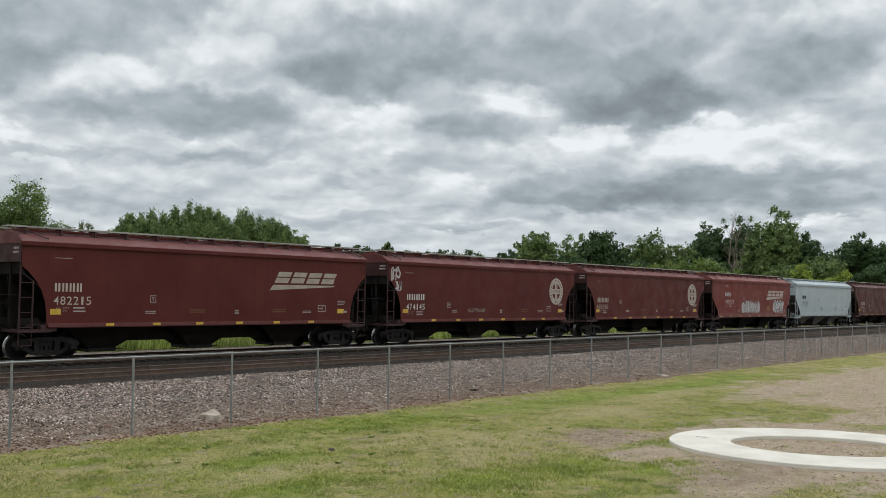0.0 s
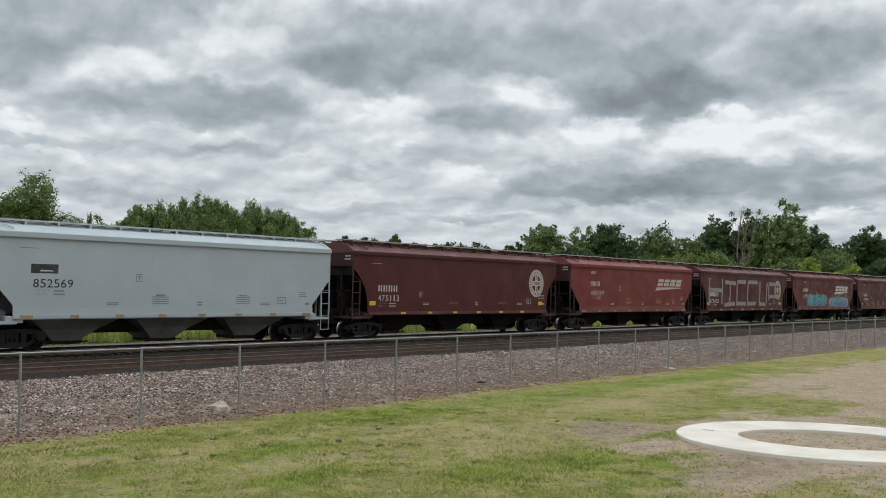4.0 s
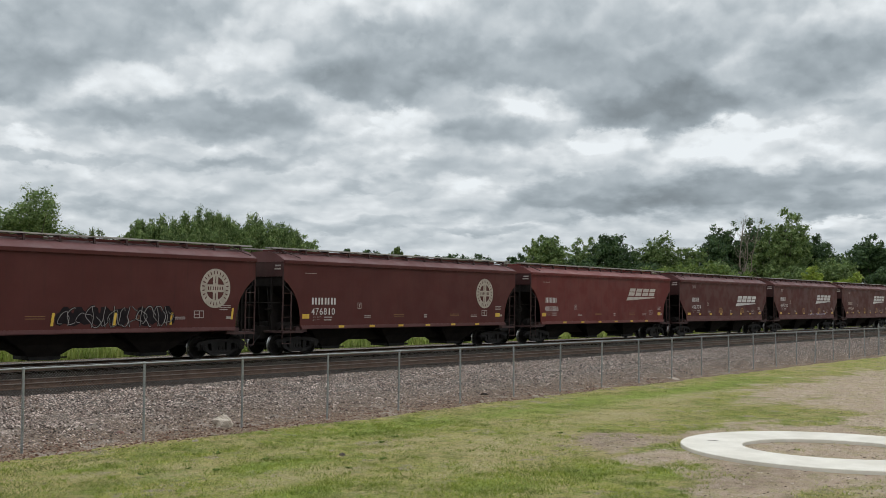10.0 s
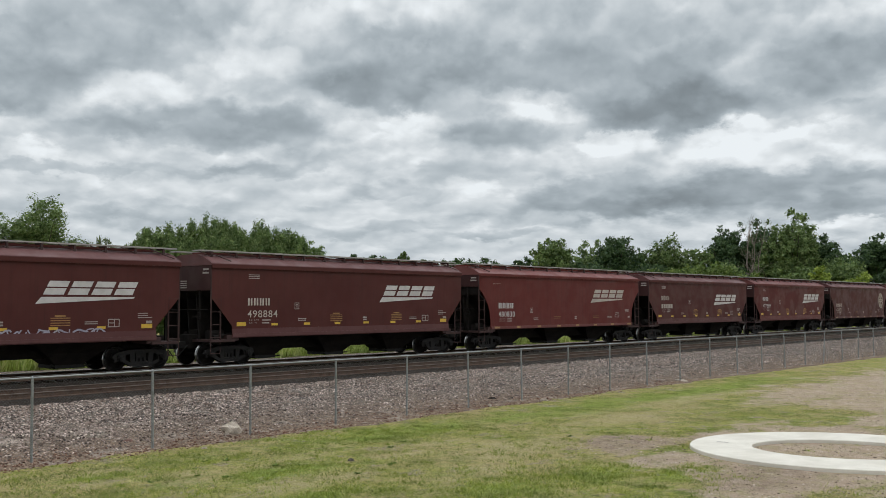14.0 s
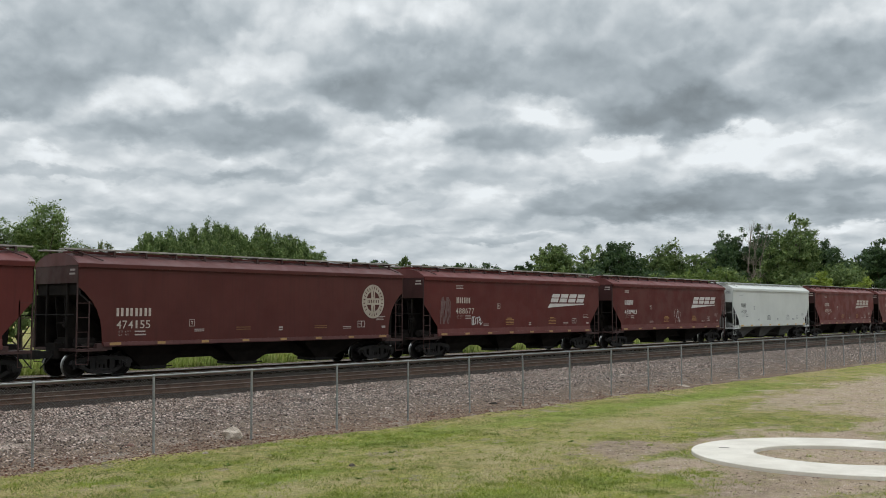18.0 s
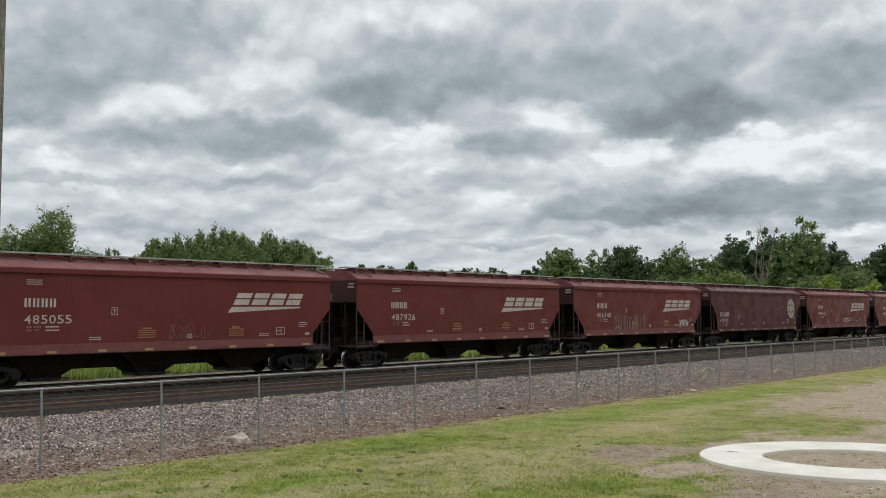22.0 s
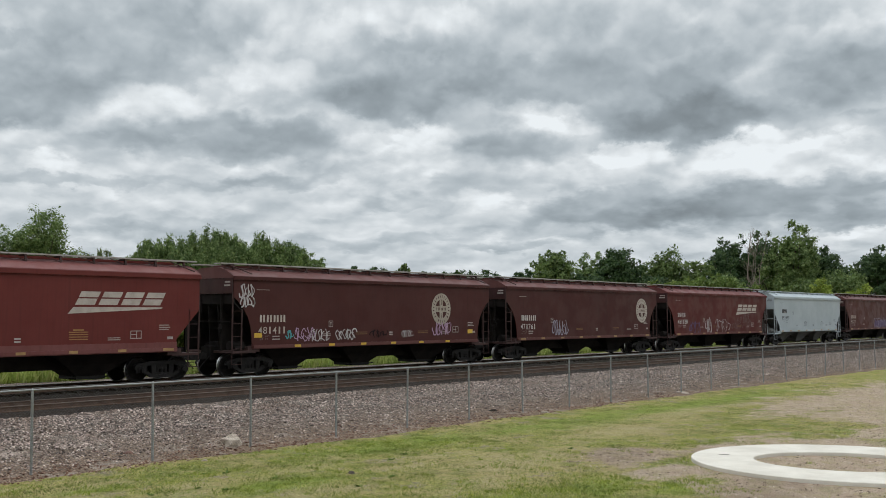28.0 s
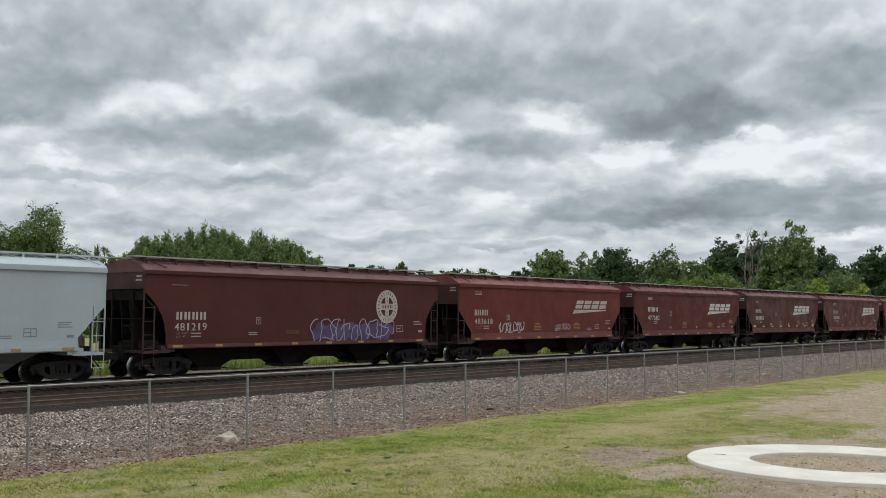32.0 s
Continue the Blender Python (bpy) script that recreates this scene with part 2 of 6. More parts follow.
# ---------------------------------------------------------------- mesh helpers
class Build:
    """Collects the faces of one mesh."""

    def __init__(self):
        self.v, self.f = [], []

    def add(self, verts, faces):
        n = len(self.v)
        self.v += [tuple(p) for p in verts]
        self.f += [tuple(i + n for i in q) for q in faces]
        return self

    def box(self, x0, x1, y0, y1, z0, z1):
        v = [(x, y, z) for z in (z0, z1) for y in (y0, y1) for x in (x0, x1)]
        return self.add(v, [(0, 2, 3, 1), (4, 5, 7, 6), (0, 1, 5, 4), (2, 6, 7, 3), (0, 4, 6, 2), (1, 3, 7, 5)])

    def prism(self, pts, a, b, axis="y"):
        """A polygon pushed from a to b. axis y: pts are (x, z); axis x: (y, z); axis z: (x, y)."""
        n = len(pts)
        if axis == "y":
            mk = lambda p, s: (p[0], s, p[1])
        elif axis == "x":
            mk = lambda p, s: (s, p[0], p[1])
        else:
            mk = lambda p, s: (p[0], p[1], s)
        v = [mk(p, a) for p in pts] + [mk(p, b) for p in pts]
        fs = [tuple(range(n)), tuple(range(2 * n - 1, n - 1, -1))]
        fs += [(i, i + n, (i + 1) % n + n, (i + 1) % n) for i in range(n)]
        return self.add(v, fs)

    def tube(self, p, q, r, n=8, r2=None, caps=True):
        p, q = Vector(p), Vector(q)
        r2 = r if r2 is None else r2
        d = (q - p).normalized()
        a = d.orthogonal().normalized()
        b = d.cross(a)
        ring = [(math.cos(6.28318 * i / n), math.sin(6.28318 * i / n)) for i in range(n)]
        v = [p + (a * c + b * s) * r for c, s in ring] + [q + (a * c + b * s) * r2 for c, s in ring]
        fs = [(i, (i + 1) % n, (i + 1) % n + n, i + n) for i in range(n)]
        if caps:
            fs += [tuple(range(n - 1, -1, -1)), tuple(range(n, 2 * n))]
        return self.add(v, fs)

    def lathe(self, prof, n=20, axis="y"):
        """prof: (radius, distance along the axis)."""
        v = []
        for r, s in prof:
            for i in range(n):
                c, t = r * math.cos(6.28318 * i / n), r * math.sin(6.28318 * i / n)
                v.append((c, s, t) if axis == "y" else (c, t, s))
        m = len(prof)
        fs = [(k * n + i, k * n + (i + 1) % n, (k + 1) * n + (i + 1) % n, (k + 1) * n + i) for k in range(m - 1) for i in range(n)]
        fs += [tuple(range(n)), tuple(range(m * n - 1, (m - 1) * n - 1, -1))]
        return self.add(v, fs)

    def mesh(self, name, mat):
        me = bpy.data.meshes.new(name)
        me.from_pydata(self.v, [], self.f)
        me.materials.append(mat)
        me.update()
        bm = bmesh.new()
        bm.from_mesh(me)
        bmesh.ops.recalc_face_normals(bm, faces=bm.faces)
        bm.to_mesh(me)
        bm.free()
        return me


def raw_mesh(name, verts, faces, mat):
    me = bpy.data.meshes.new(name)
    me.from_pydata(verts.tolist() if hasattr(verts, "tolist") else verts, [], faces.tolist() if hasattr(faces, "tolist") else faces)
    me.materials.append(mat)
    me.update()
    return me


def part(name, build, material, parent, label=""):
    data = build.mesh(name, material) if isinstance(build, Build) else build
    ob = new(name, data)
    ob.parent = parent
    if label:
        tagged(ob, label)
    return ob


def thing(name, at, label, category, group="", kind=""):
    ob = new(name)
    ob.empty_display_size = 0.3
    ob.matrix_basis = at
    return tagged(ob, label, category, group, kind)


def single(name, build, material, at, label, category, group="", kind=""):
    data = build.mesh(name, material) if isinstance(build, Build) else build
    ob = new(name, data)
    ob.matrix_basis = at
    return tagged(ob, label, category, group, kind)


# ---------------------------------------------------------------- materials
GROUND = -1.07


def island_mix(g, a, b, c):
    ge = g.node("ShaderNodeNewGeometry")
    r = ge.outputs["Random Per Island"]
    return g.mix(g.ramp(r, 0.45, 1.0), g.mix(g.ramp(r, 0.0, 0.5), a, b), c)


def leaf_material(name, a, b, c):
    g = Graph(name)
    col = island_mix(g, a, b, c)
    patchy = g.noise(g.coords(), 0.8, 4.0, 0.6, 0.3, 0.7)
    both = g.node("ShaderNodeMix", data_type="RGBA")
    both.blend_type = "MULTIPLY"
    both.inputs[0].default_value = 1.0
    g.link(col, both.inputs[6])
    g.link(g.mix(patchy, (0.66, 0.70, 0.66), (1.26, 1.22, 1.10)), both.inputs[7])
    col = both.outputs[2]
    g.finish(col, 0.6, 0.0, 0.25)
    tr = g.node("ShaderNodeBsdfTranslucent")
    g.link(col, tr.inputs["Color"])
    mx = g.node("ShaderNodeMixShader")
    mx.inputs[0].default_value = 0.34
    g.link(g.bsdf.outputs[0], mx.inputs[1])
    g.link(tr.outputs[0], mx.inputs[2])
    g.link(mx.outputs[0], g.out.inputs["Surface"])
    return g.mat


def patch(g, pos, cx, cy, rx, ry, wob, lo=0.6, hi=1.25):
    """One inside a rough oval on the ground, nought outside."""
    sep = g.node("ShaderNodeSeparateXYZ")
    g.link(pos, sep.inputs[0])
    du = g.math("DIVIDE", g.math("SUBTRACT", sep.outputs[0], cx), rx)
    dv = g.math("DIVIDE", g.math("SUBTRACT", sep.outputs[1], cy), ry)
    r = g.math("SQRT", g.math("ADD", g.math("MULTIPLY", du, du), g.math("MULTIPLY", dv, dv)))
    r = g.math("ADD", r, g.math("MULTIPLY", g.math("SUBTRACT", wob, 0.5), 1.2))
    return g.ramp(r, lo, hi, 1.0, 0.0)


# worn ground: centre and half widths
BARE = [(47.5, 12.9, 12.5, 4.0), (24.4, 7.2, 6.0, 4.4), (38.0, 7.6, 10.0, 3.2), (66.0, 10.0, 20.0, 6.0), (21.3, 12.6, 2.3, 1.1), (20.4, 10.9, 1.7, 0.8), (38.5, 14.9, 4.5, 1.0), (19.8, 7.8, 2.6, 1.25), (17.9, 7.7, 2.0, 0.9), (32.2, 9.3, 4.2, 1.1), (37.0, 11.2, 4.6, 2.0), (37.6, 14.2, 3.2, 1.1)]
# the oval concrete ring: centre, half axes of its middle line, turn, width
RING = (23.80, 8.145, 2.87, 2.305, -1.094, 1.478)
# thick green turf
LUSH = [(14.9, 11.5, 1.7, 1.0), (17.5, 11.0, 1.7, 0.9), (18.6, 9.75, 1.1, 0.7), (13.1, 16.2, 1.4, 0.7), (12.3, 13.6, 1.6, 0.6), (10.2, 18.6, 1.0, 0.4), (21.0, 18.8, 6.0, 1.2), (36.0, 18.4, 12.0, 1.3)]


# thin straw-coloured turf
THIN = [(15.0, 17.4, 1.7, 0.5), (16.9, 15.8, 1.3, 0.5), (18.8, 16.5, 1.4, 0.45), (19.2, 14.4, 3.2, 1.5), (16.4, 13.2, 2.4, 1.1), (12.8, 14.9, 1.7, 0.8), (9.8, 17.9, 1.1, 0.45), (11.8, 17.6, 0.5, 0.25), (9.0, 20.0, 0.9, 0.3), (10.6, 19.0, 1.3, 0.4), (11.3, 16.6, 0.9, 0.4), (26.0, 15.5, 5.0, 1.2), (33.0, 17.0, 5.0, 0.8)]


def ground_material():
    g = Graph("grass_ground")
    v = g.coords()
    wob = g.noise(v, 0.45, 5.0, 0.65, 0.25, 0.75)
    med = g.noise(v, 1.6, 5.0, 0.6)
    fine = g.noise(v, 14.0, 4.0, 0.6)
    tiny = g.noise(v, 60.0, 3.0, 0.6)
    grain = g.math("ADD", g.math("MULTIPLY", fine, 0.5), g.math("MULTIPLY", tiny, 0.5))
    green = g.mix(grain, (0.10, 0.108, 0.020), (0.46, 0.455, 0.112))
    green = g.mix(g.math("MULTIPLY", med, 0.45), green, (0.40, 0.365, 0.125))
    cool = g.math("MAXIMUM", g.noise(v, 0.75, 7.0, 0.7, 0.50, 0.60), g.noise(v, 3.2, 5.0, 0.7, 0.53, 0.62))
    green = g.mix(g.math("MULTIPLY", cool, 0.7), green, g.mix(grain, (0.062, 0.090, 0.020), (0.28, 0.35, 0.098)))
    dry = g.noise(v, 0.42, 8.0, 0.75, 0.44, 0.60)
    dryc = g.mix(grain, (0.21, 0.155, 0.066), (0.60, 0.49, 0.245))
    col = g.mix(g.math("MULTIPLY", dry, 0.85), green, dryc)
    straw = g.math("MAXIMUM", g.noise(v, 1.9, 7.0, 0.75, 0.52, 0.61), g.math("MULTIPLY", g.noise(v, 6.5, 5.0, 0.7, 0.53, 0.62), 0.8))
    col = g.mix(g.math("MULTIPLY", straw, 0.8), col, g.mix(grain, (0.23, 0.17, 0.072), (0.58, 0.48, 0.24)))
    scuff = g.noise(v, 0.8, 8.0, 0.78, 0.54, 0.61)
    soil = g.mix(tiny, (0.12, 0.083, 0.058), (0.52, 0.415, 0.325))
    fleck = g.math("MULTIPLY", g.noise(v, 11.0, 4.0, 0.7, 0.58, 0.66), 0.75)
    col = g.mix(g.math("MAXIMUM", g.math("MULTIPLY", scuff, 0.85), fleck), col, soil)
    thick = None
    for cx, cy, rx, ry in LUSH:
        p = patch(g, v, cx, cy, rx, ry, wob, 0.3, 1.3)
        thick = p if thick is None else g.math("MAXIMUM", thick, p)
    col = g.mix(g.math("MULTIPLY", thick, 0.85), col, g.mix(grain, (0.085, 0.125, 0.022), (0.36, 0.43, 0.095)))
    shade = g.noise(v, 1.3, 6.0, 0.7, 0.50, 0.64)
    col = g.mix(g.math("MULTIPLY", shade, 0.55), col, g.mix(grain, (0.055, 0.080, 0.014), (0.19, 0.235, 0.048)))
    dark = g.noise(v, 5.0, 6.0, 0.75, 0.54, 0.65)
    col = g.mix(g.math("MULTIPLY", dark, 0.6), col, (0.055, 0.058, 0.022))
    worn = None
    for cx, cy, rx, ry in THIN:
        p = patch(g, v, cx, cy, rx, ry, wob, 0.2, 1.3)
        worn = p if worn is None else g.math("MAXIMUM", worn, p)
    col = g.mix(g.math("MULTIPLY", worn, g.ramp(g.noise(v, 2.6, 7.0, 0.75, 0.3, 0.7), 0.0, 1.0, 0.25, 0.95)), col, g.mix(grain, (0.22, 0.172, 0.085), (0.62, 0.52, 0.285)))
    bare = None
    for cx, cy, rx, ry in BARE:
        p = patch(g, v, cx, cy, rx, ry, wob, 0.75, 1.15)
        bare = p if bare is None else g.math("MAXIMUM", bare, p)
    dirt = g.mix(g.math("MULTIPLY", med, 0.7), g.mix(tiny, (0.265, 0.192, 0.140), (0.74, 0.58, 0.455)), (0.42, 0.305, 0.218))
    col = g.mix(g.math("MULTIPLY", bare, g.ramp(g.noise(v, 1.7, 7.0, 0.75, 0.35, 0.60), 0.0, 1.0, 0.55, 0.97)), col, dirt)
    # dark chips and humus beside the ring
    near = g.math("MAXIMUM", patch(g, v, 21.3, 12.7, 2.6, 1.6, wob, 0.3, 1.2), g.math("MULTIPLY", patch(g, v, 19.0, 8.1, 2.6, 1.2, wob, 0.3, 1.2), 0.75))
    humus = g.math("MULTIPLY", near, g.ramp(g.noise(v, 3.0, 6.0, 0.7, 0.3, 0.7), 0.0, 1.0, 0.35, 1.0))
    col = g.mix(g.math("MULTIPLY", humus, 0.6), col, g.mix(tiny, (0.055, 0.038, 0.027), (0.30, 0.22, 0.165)))
    h = g.math("ADD", g.math("MULTIPLY", fine, 0.6), g.math("MULTIPLY", tiny, 0.4))
    g.bump(h, 0.8, 0.06)
    return g.finish(col, 0.95, 0.0, 0.04)


def ballast_material():
    g = Graph("ballast_stone")
    v = g.coords()
    vo = g.node("ShaderNodeTexVoronoi")
    vo.inputs["Scale"].default_value = 21.0
    g.link(v, vo.inputs["Vector"])
    sep = g.node("ShaderNodeSeparateColor")
    g.link(vo.outputs["Color"], sep.inputs[0])
    stone = g.mix(sep.outputs[0], (0.07, 0.054, 0.044), (0.60, 0.52, 0.45))
    stone = g.mix(g.math("MULTIPLY", sep.outputs[1], 0.35), stone, (0.30, 0.20, 0.15))
    # shade in the gaps between stones is put into the colour
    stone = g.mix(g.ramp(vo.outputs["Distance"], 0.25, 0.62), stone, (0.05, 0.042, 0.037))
    big = g.noise(v, 0.5, 5.0, 0.6)
    stone = g.mix(g.math("MULTIPLY", big, 0.3), stone, (0.24, 0.18, 0.14))
    # rust and brake dust by the rails, soil at the foot
    xyz = g.node("ShaderNodeSeparateXYZ")
    g.link(v, xyz.inputs[0])
    y = g.math("ADD", xyz.outputs[1], g.math("MULTIPLY", g.math("SUBTRACT", g.noise(v, 1.2, 5.0, 0.6, 0.2, 0.8), 0.5), 0.5))
    track = g.math("MULTIPLY", g.ramp(y, 26.85, 27.15), g.ramp(y, 35.1, 35.9, 1.0, 0.0))
    oil = g.mix(sep.outputs[2], (0.010, 0.0075, 0.006), (0.046, 0.034, 0.028))
    stone = g.mix(g.math("MULTIPLY", track, 0.97), stone, oil)
    foot = g.ramp(y, 21.6, 25.0, 1.0, 0.0)
    soil = g.mix(g.noise(v, 22.0, 4.0, 0.6, 0.35, 0.7), (0.048, 0.028, 0.019), (0.40, 0.28, 0.20))
    soil = g.mix(g.noise(v, 1.1, 6.0, 0.7, 0.52, 0.62), soil, g.mix(g.noise(v, 30.0), (0.16, 0.12, 0.095), (0.46, 0.38, 0.31)))
    stone = g.mix(g.math("MULTIPLY", foot, 0.85), stone, soil)
    silt = g.math("MAXIMUM", patch(g, v, 12.85, 23.75, 1.7, 0.32, big, 0.3, 1.2), patch(g, v, 10.6, 23.5, 0.9, 0.3, big, 0.3, 1.2))
    stone = g.mix(g.math("MULTIPLY", silt, 0.8), stone, g.mix(g.noise(v, 40.0), (0.26, 0.20, 0.16), (0.52, 0.43, 0.36)))
    g.bump(vo.outputs["Distance"], 0.9, 0.04)
    return g.finish(stone, 0.95, 0.0, 0.05)


def stone_bits_material():
    g = Graph("loose_ballast")
    ge = g.node("ShaderNodeNewGeometry")
    r = ge.outputs["Random Per Island"]
    col = g.mix(g.ramp(r, 0.75, 1.0), g.mix(g.ramp(r, 0.0, 0.75), (0.026, 0.019, 0.016), (0.43, 0.332, 0.285)), (0.78, 0.65, 0.57))
    v = g.coords()
    col = g.mix(g.math("MULTIPLY", g.noise(v, 0.9, 6.0, 0.7, 0.4, 0.65), 0.45), col, (0.19, 0.125, 0.092))
    return g.finish(col, 0.95, 0.0, 0.06)


def gravel_material():
    g = Graph("soil_gravel")
    col = island_mix(g, (0.095, 0.066, 0.048), (0.36, 0.275, 0.21), (0.64, 0.53, 0.43))
    return g.finish(col, 0.95, 0.0, 0.1)


def concrete_material():
    g = Graph("pale_concrete")
    v = g.coords()
    c = g.mix(g.noise(v, 1.1, 6.0, 0.6), (0.57, 0.515, 0.44), (0.69, 0.635, 0.555))
    c = g.mix(g.math("MULTIPLY", g.noise(v, 35.0), 0.25), c, (0.44, 0.40, 0.34))
    g.bump(g.noise(v, 90.0), 0.2, 0.005)
    return g.finish(c, 0.9, 0.0, 0.2)


def bark_material(name, a, b):
    g = Graph(name)
    v = g.coords(scale=(9, 9, 1.2))
    n = g.noise(v, 2.0, 6.0, 0.65)
    g.bump(n, 0.6, 0.02)
    return g.finish(g.mix(n, a, b), 0.95, 0.0, 0.1)


M_GROUND = ground_material()
M_BALLAST = ballast_material()
M_STONES = stone_bits_material()
M_GRAVEL = gravel_material()
M_CONCRETE = concrete_material()
M_TIE = simple("creosoted_timber", (0.010, 0.007, 0.005), (0.032, 0.022, 0.016), 3.0, 0.95, 0, 30.0, jitter=True, spec=0.05)
M_RAIL = simple("rusted_rail", (0.065, 0.038, 0.027), (0.14, 0.088, 0.064), 4.0, 0.85, spec=0.1)
M_RAILTOP = simple("worn_rail_head", (0.30, 0.28, 0.26), (0.42, 0.40, 0.38), 2.0, 0.38, 0.8, bump=0)
M_RAILDULL = simple("dull_rail_head", (0.13, 0.095, 0.075), (0.22, 0.17, 0.14), 2.0, 0.5, 0.3, bump=0)
M_GALV = simple("galvanised_steel", (0.23, 0.235, 0.235), (0.35, 0.355, 0.35), 5.0, 0.5, 0.55, bump=0.05)
M_WIRE = simple("weathered_wire", (0.10, 0.10, 0.098), (0.17, 0.17, 0.165), 5.0, 0.6, 0.5, bump=0)
M_POLE = bark_material("weathered_pole", (0.11, 0.095, 0.08), (0.30, 0.27, 0.235))
M_BARK = bark_material("tree_bark", (0.05, 0.04, 0.032), (0.13, 0.105, 0.085))
M_DEAD = bark_material("dead_wood", (0.13, 0.108, 0.085), (0.25, 0.21, 0.17))
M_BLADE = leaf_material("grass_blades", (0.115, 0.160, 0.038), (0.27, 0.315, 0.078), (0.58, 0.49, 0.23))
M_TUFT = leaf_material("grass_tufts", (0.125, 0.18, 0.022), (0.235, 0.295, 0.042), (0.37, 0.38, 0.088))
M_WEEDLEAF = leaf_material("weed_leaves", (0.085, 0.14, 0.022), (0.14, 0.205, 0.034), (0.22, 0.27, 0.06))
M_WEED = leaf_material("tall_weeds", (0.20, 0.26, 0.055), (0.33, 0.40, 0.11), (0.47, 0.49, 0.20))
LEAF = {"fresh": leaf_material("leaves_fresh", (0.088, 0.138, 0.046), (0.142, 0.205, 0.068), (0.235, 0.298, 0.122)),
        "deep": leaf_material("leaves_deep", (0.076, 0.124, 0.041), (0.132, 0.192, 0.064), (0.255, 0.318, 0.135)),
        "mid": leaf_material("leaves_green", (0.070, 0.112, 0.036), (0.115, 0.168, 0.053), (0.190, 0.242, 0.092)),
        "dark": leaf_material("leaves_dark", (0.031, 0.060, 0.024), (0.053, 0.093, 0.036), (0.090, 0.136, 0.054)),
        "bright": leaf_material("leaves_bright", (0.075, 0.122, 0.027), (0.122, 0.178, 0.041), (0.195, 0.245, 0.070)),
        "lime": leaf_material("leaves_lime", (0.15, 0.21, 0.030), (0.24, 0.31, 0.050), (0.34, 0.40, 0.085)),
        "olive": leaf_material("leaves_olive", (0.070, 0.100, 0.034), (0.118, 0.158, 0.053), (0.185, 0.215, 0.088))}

# ---------------------------------------------------------------- the sky's shell
b = Build()
rings, seg, R = 14, 40, 2400.0
v = [(R * math.cos(e) * math.cos(a), R * math.cos(e) * math.sin(a), R * math.sin(e))
     for e in [radians(-8 + 98 * k / rings) for k in range(rings)] for a in [2 * math.pi * i / seg for i in range(seg)]] + [(0, 0, R)]
fs = [(k * seg + i, k * seg + (i + 1) % seg, (k + 1) * seg + (i + 1) % seg, (k + 1) * seg + i) for k in range(rings - 1) for i in range(seg)]
fs += [((rings - 1) * seg + i, (rings - 1) * seg + (i + 1) % seg, rings * seg) for i in range(seg)]
sky_cover = new("backdrop", raw_mesh("backdrop", v, fs, cloud_material()))
tagged(sky_cover, "grey layered overcast clouds drifting over the whole sky", "sky", kind="structure")


# ---------------------------------------------------------------- ground
def lay(y):
    """Height of the ground sheet across the line of the railway."""
    return float(np.interp(y, [-3000, 21.0, 22.2, 26.4, 31.0, 37.0, 40.0, 3000], [GROUND, GROUND, GROUND - 0.06, -0.65, -0.6, -0.6, -0.95, -0.95]))


ys = [-2300, -300, -60, -20, 0, 5, 10, 15, 18, 20, 21, 22.2, 24, 26.4, 31, 37, 38.5, 40, 50, 80, 200, 600, 2300]
xs = [-2300, -400, -100, -30, 0, 10, 20, 30, 45, 60, 90, 140, 300, 900, 2300]
gv = [(x, y, lay(y)) for y in ys for x in xs]
nx = len(xs)
gf = [(j * nx + i, j * nx + i + 1, (j + 1) * nx + i + 1, (j + 1) * nx + i) for j in range(len(ys) - 1) for i in range(nx - 1)]
tagged(new("ground", raw_mesh("ground", gv, gf, M_GROUND)), "mown grass with dry patches and bare soil", "ground", kind="structure")

# ballast bed for both tracks
BY = [20.35, 20.9, 21.5, 22.2, 23.0, 24.0, 25.0, 25.8, 26.4, 27.0, 27.8, 29.2, 30.6, 31.4, 32.2, 33.8, 35.4, 36.2, 38.5, 40.6, 41.8]
BZ = [-1.10, -1.055, -1.04, -0.99, -0.89, -0.76, -0.63, -0.52, -0.44, -0.37, -0.335, -0.33, -0.335, -0.29, -0.24, -0.23, -0.24, -0.27, -0.30, -0.34, -0.95]


def bed(x, y):
    return float(np.interp(y, BY, BZ)) + 0.035 * noise.noise((x * 0.6, y * 0.9, 1.3)) + 0.02 * noise.noise((x * 2.1, y * 2.3, 4.0))


bx = [-60 + 1.0 * i for i in range(261)]
bv = []
for j, y in enumerate(BY):
    for x in bx:
        wob = 0.35 * noise.noise((x * 0.35, 7.7, 0)) + 0.15 * noise.noise((x * 1.3, 3.1, 0)) if j == 0 else 0
        bv.append((x, y + wob, bed(x, y)))
n = len(bx)
bf = [(j * n + i, j * n + i + 1, (j + 1) * n + i + 1, (j + 1) * n + i) for j in range(len(BY) - 1) for i in range(n - 1)]
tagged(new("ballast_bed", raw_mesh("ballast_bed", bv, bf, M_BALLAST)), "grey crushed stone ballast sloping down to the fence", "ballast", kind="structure")


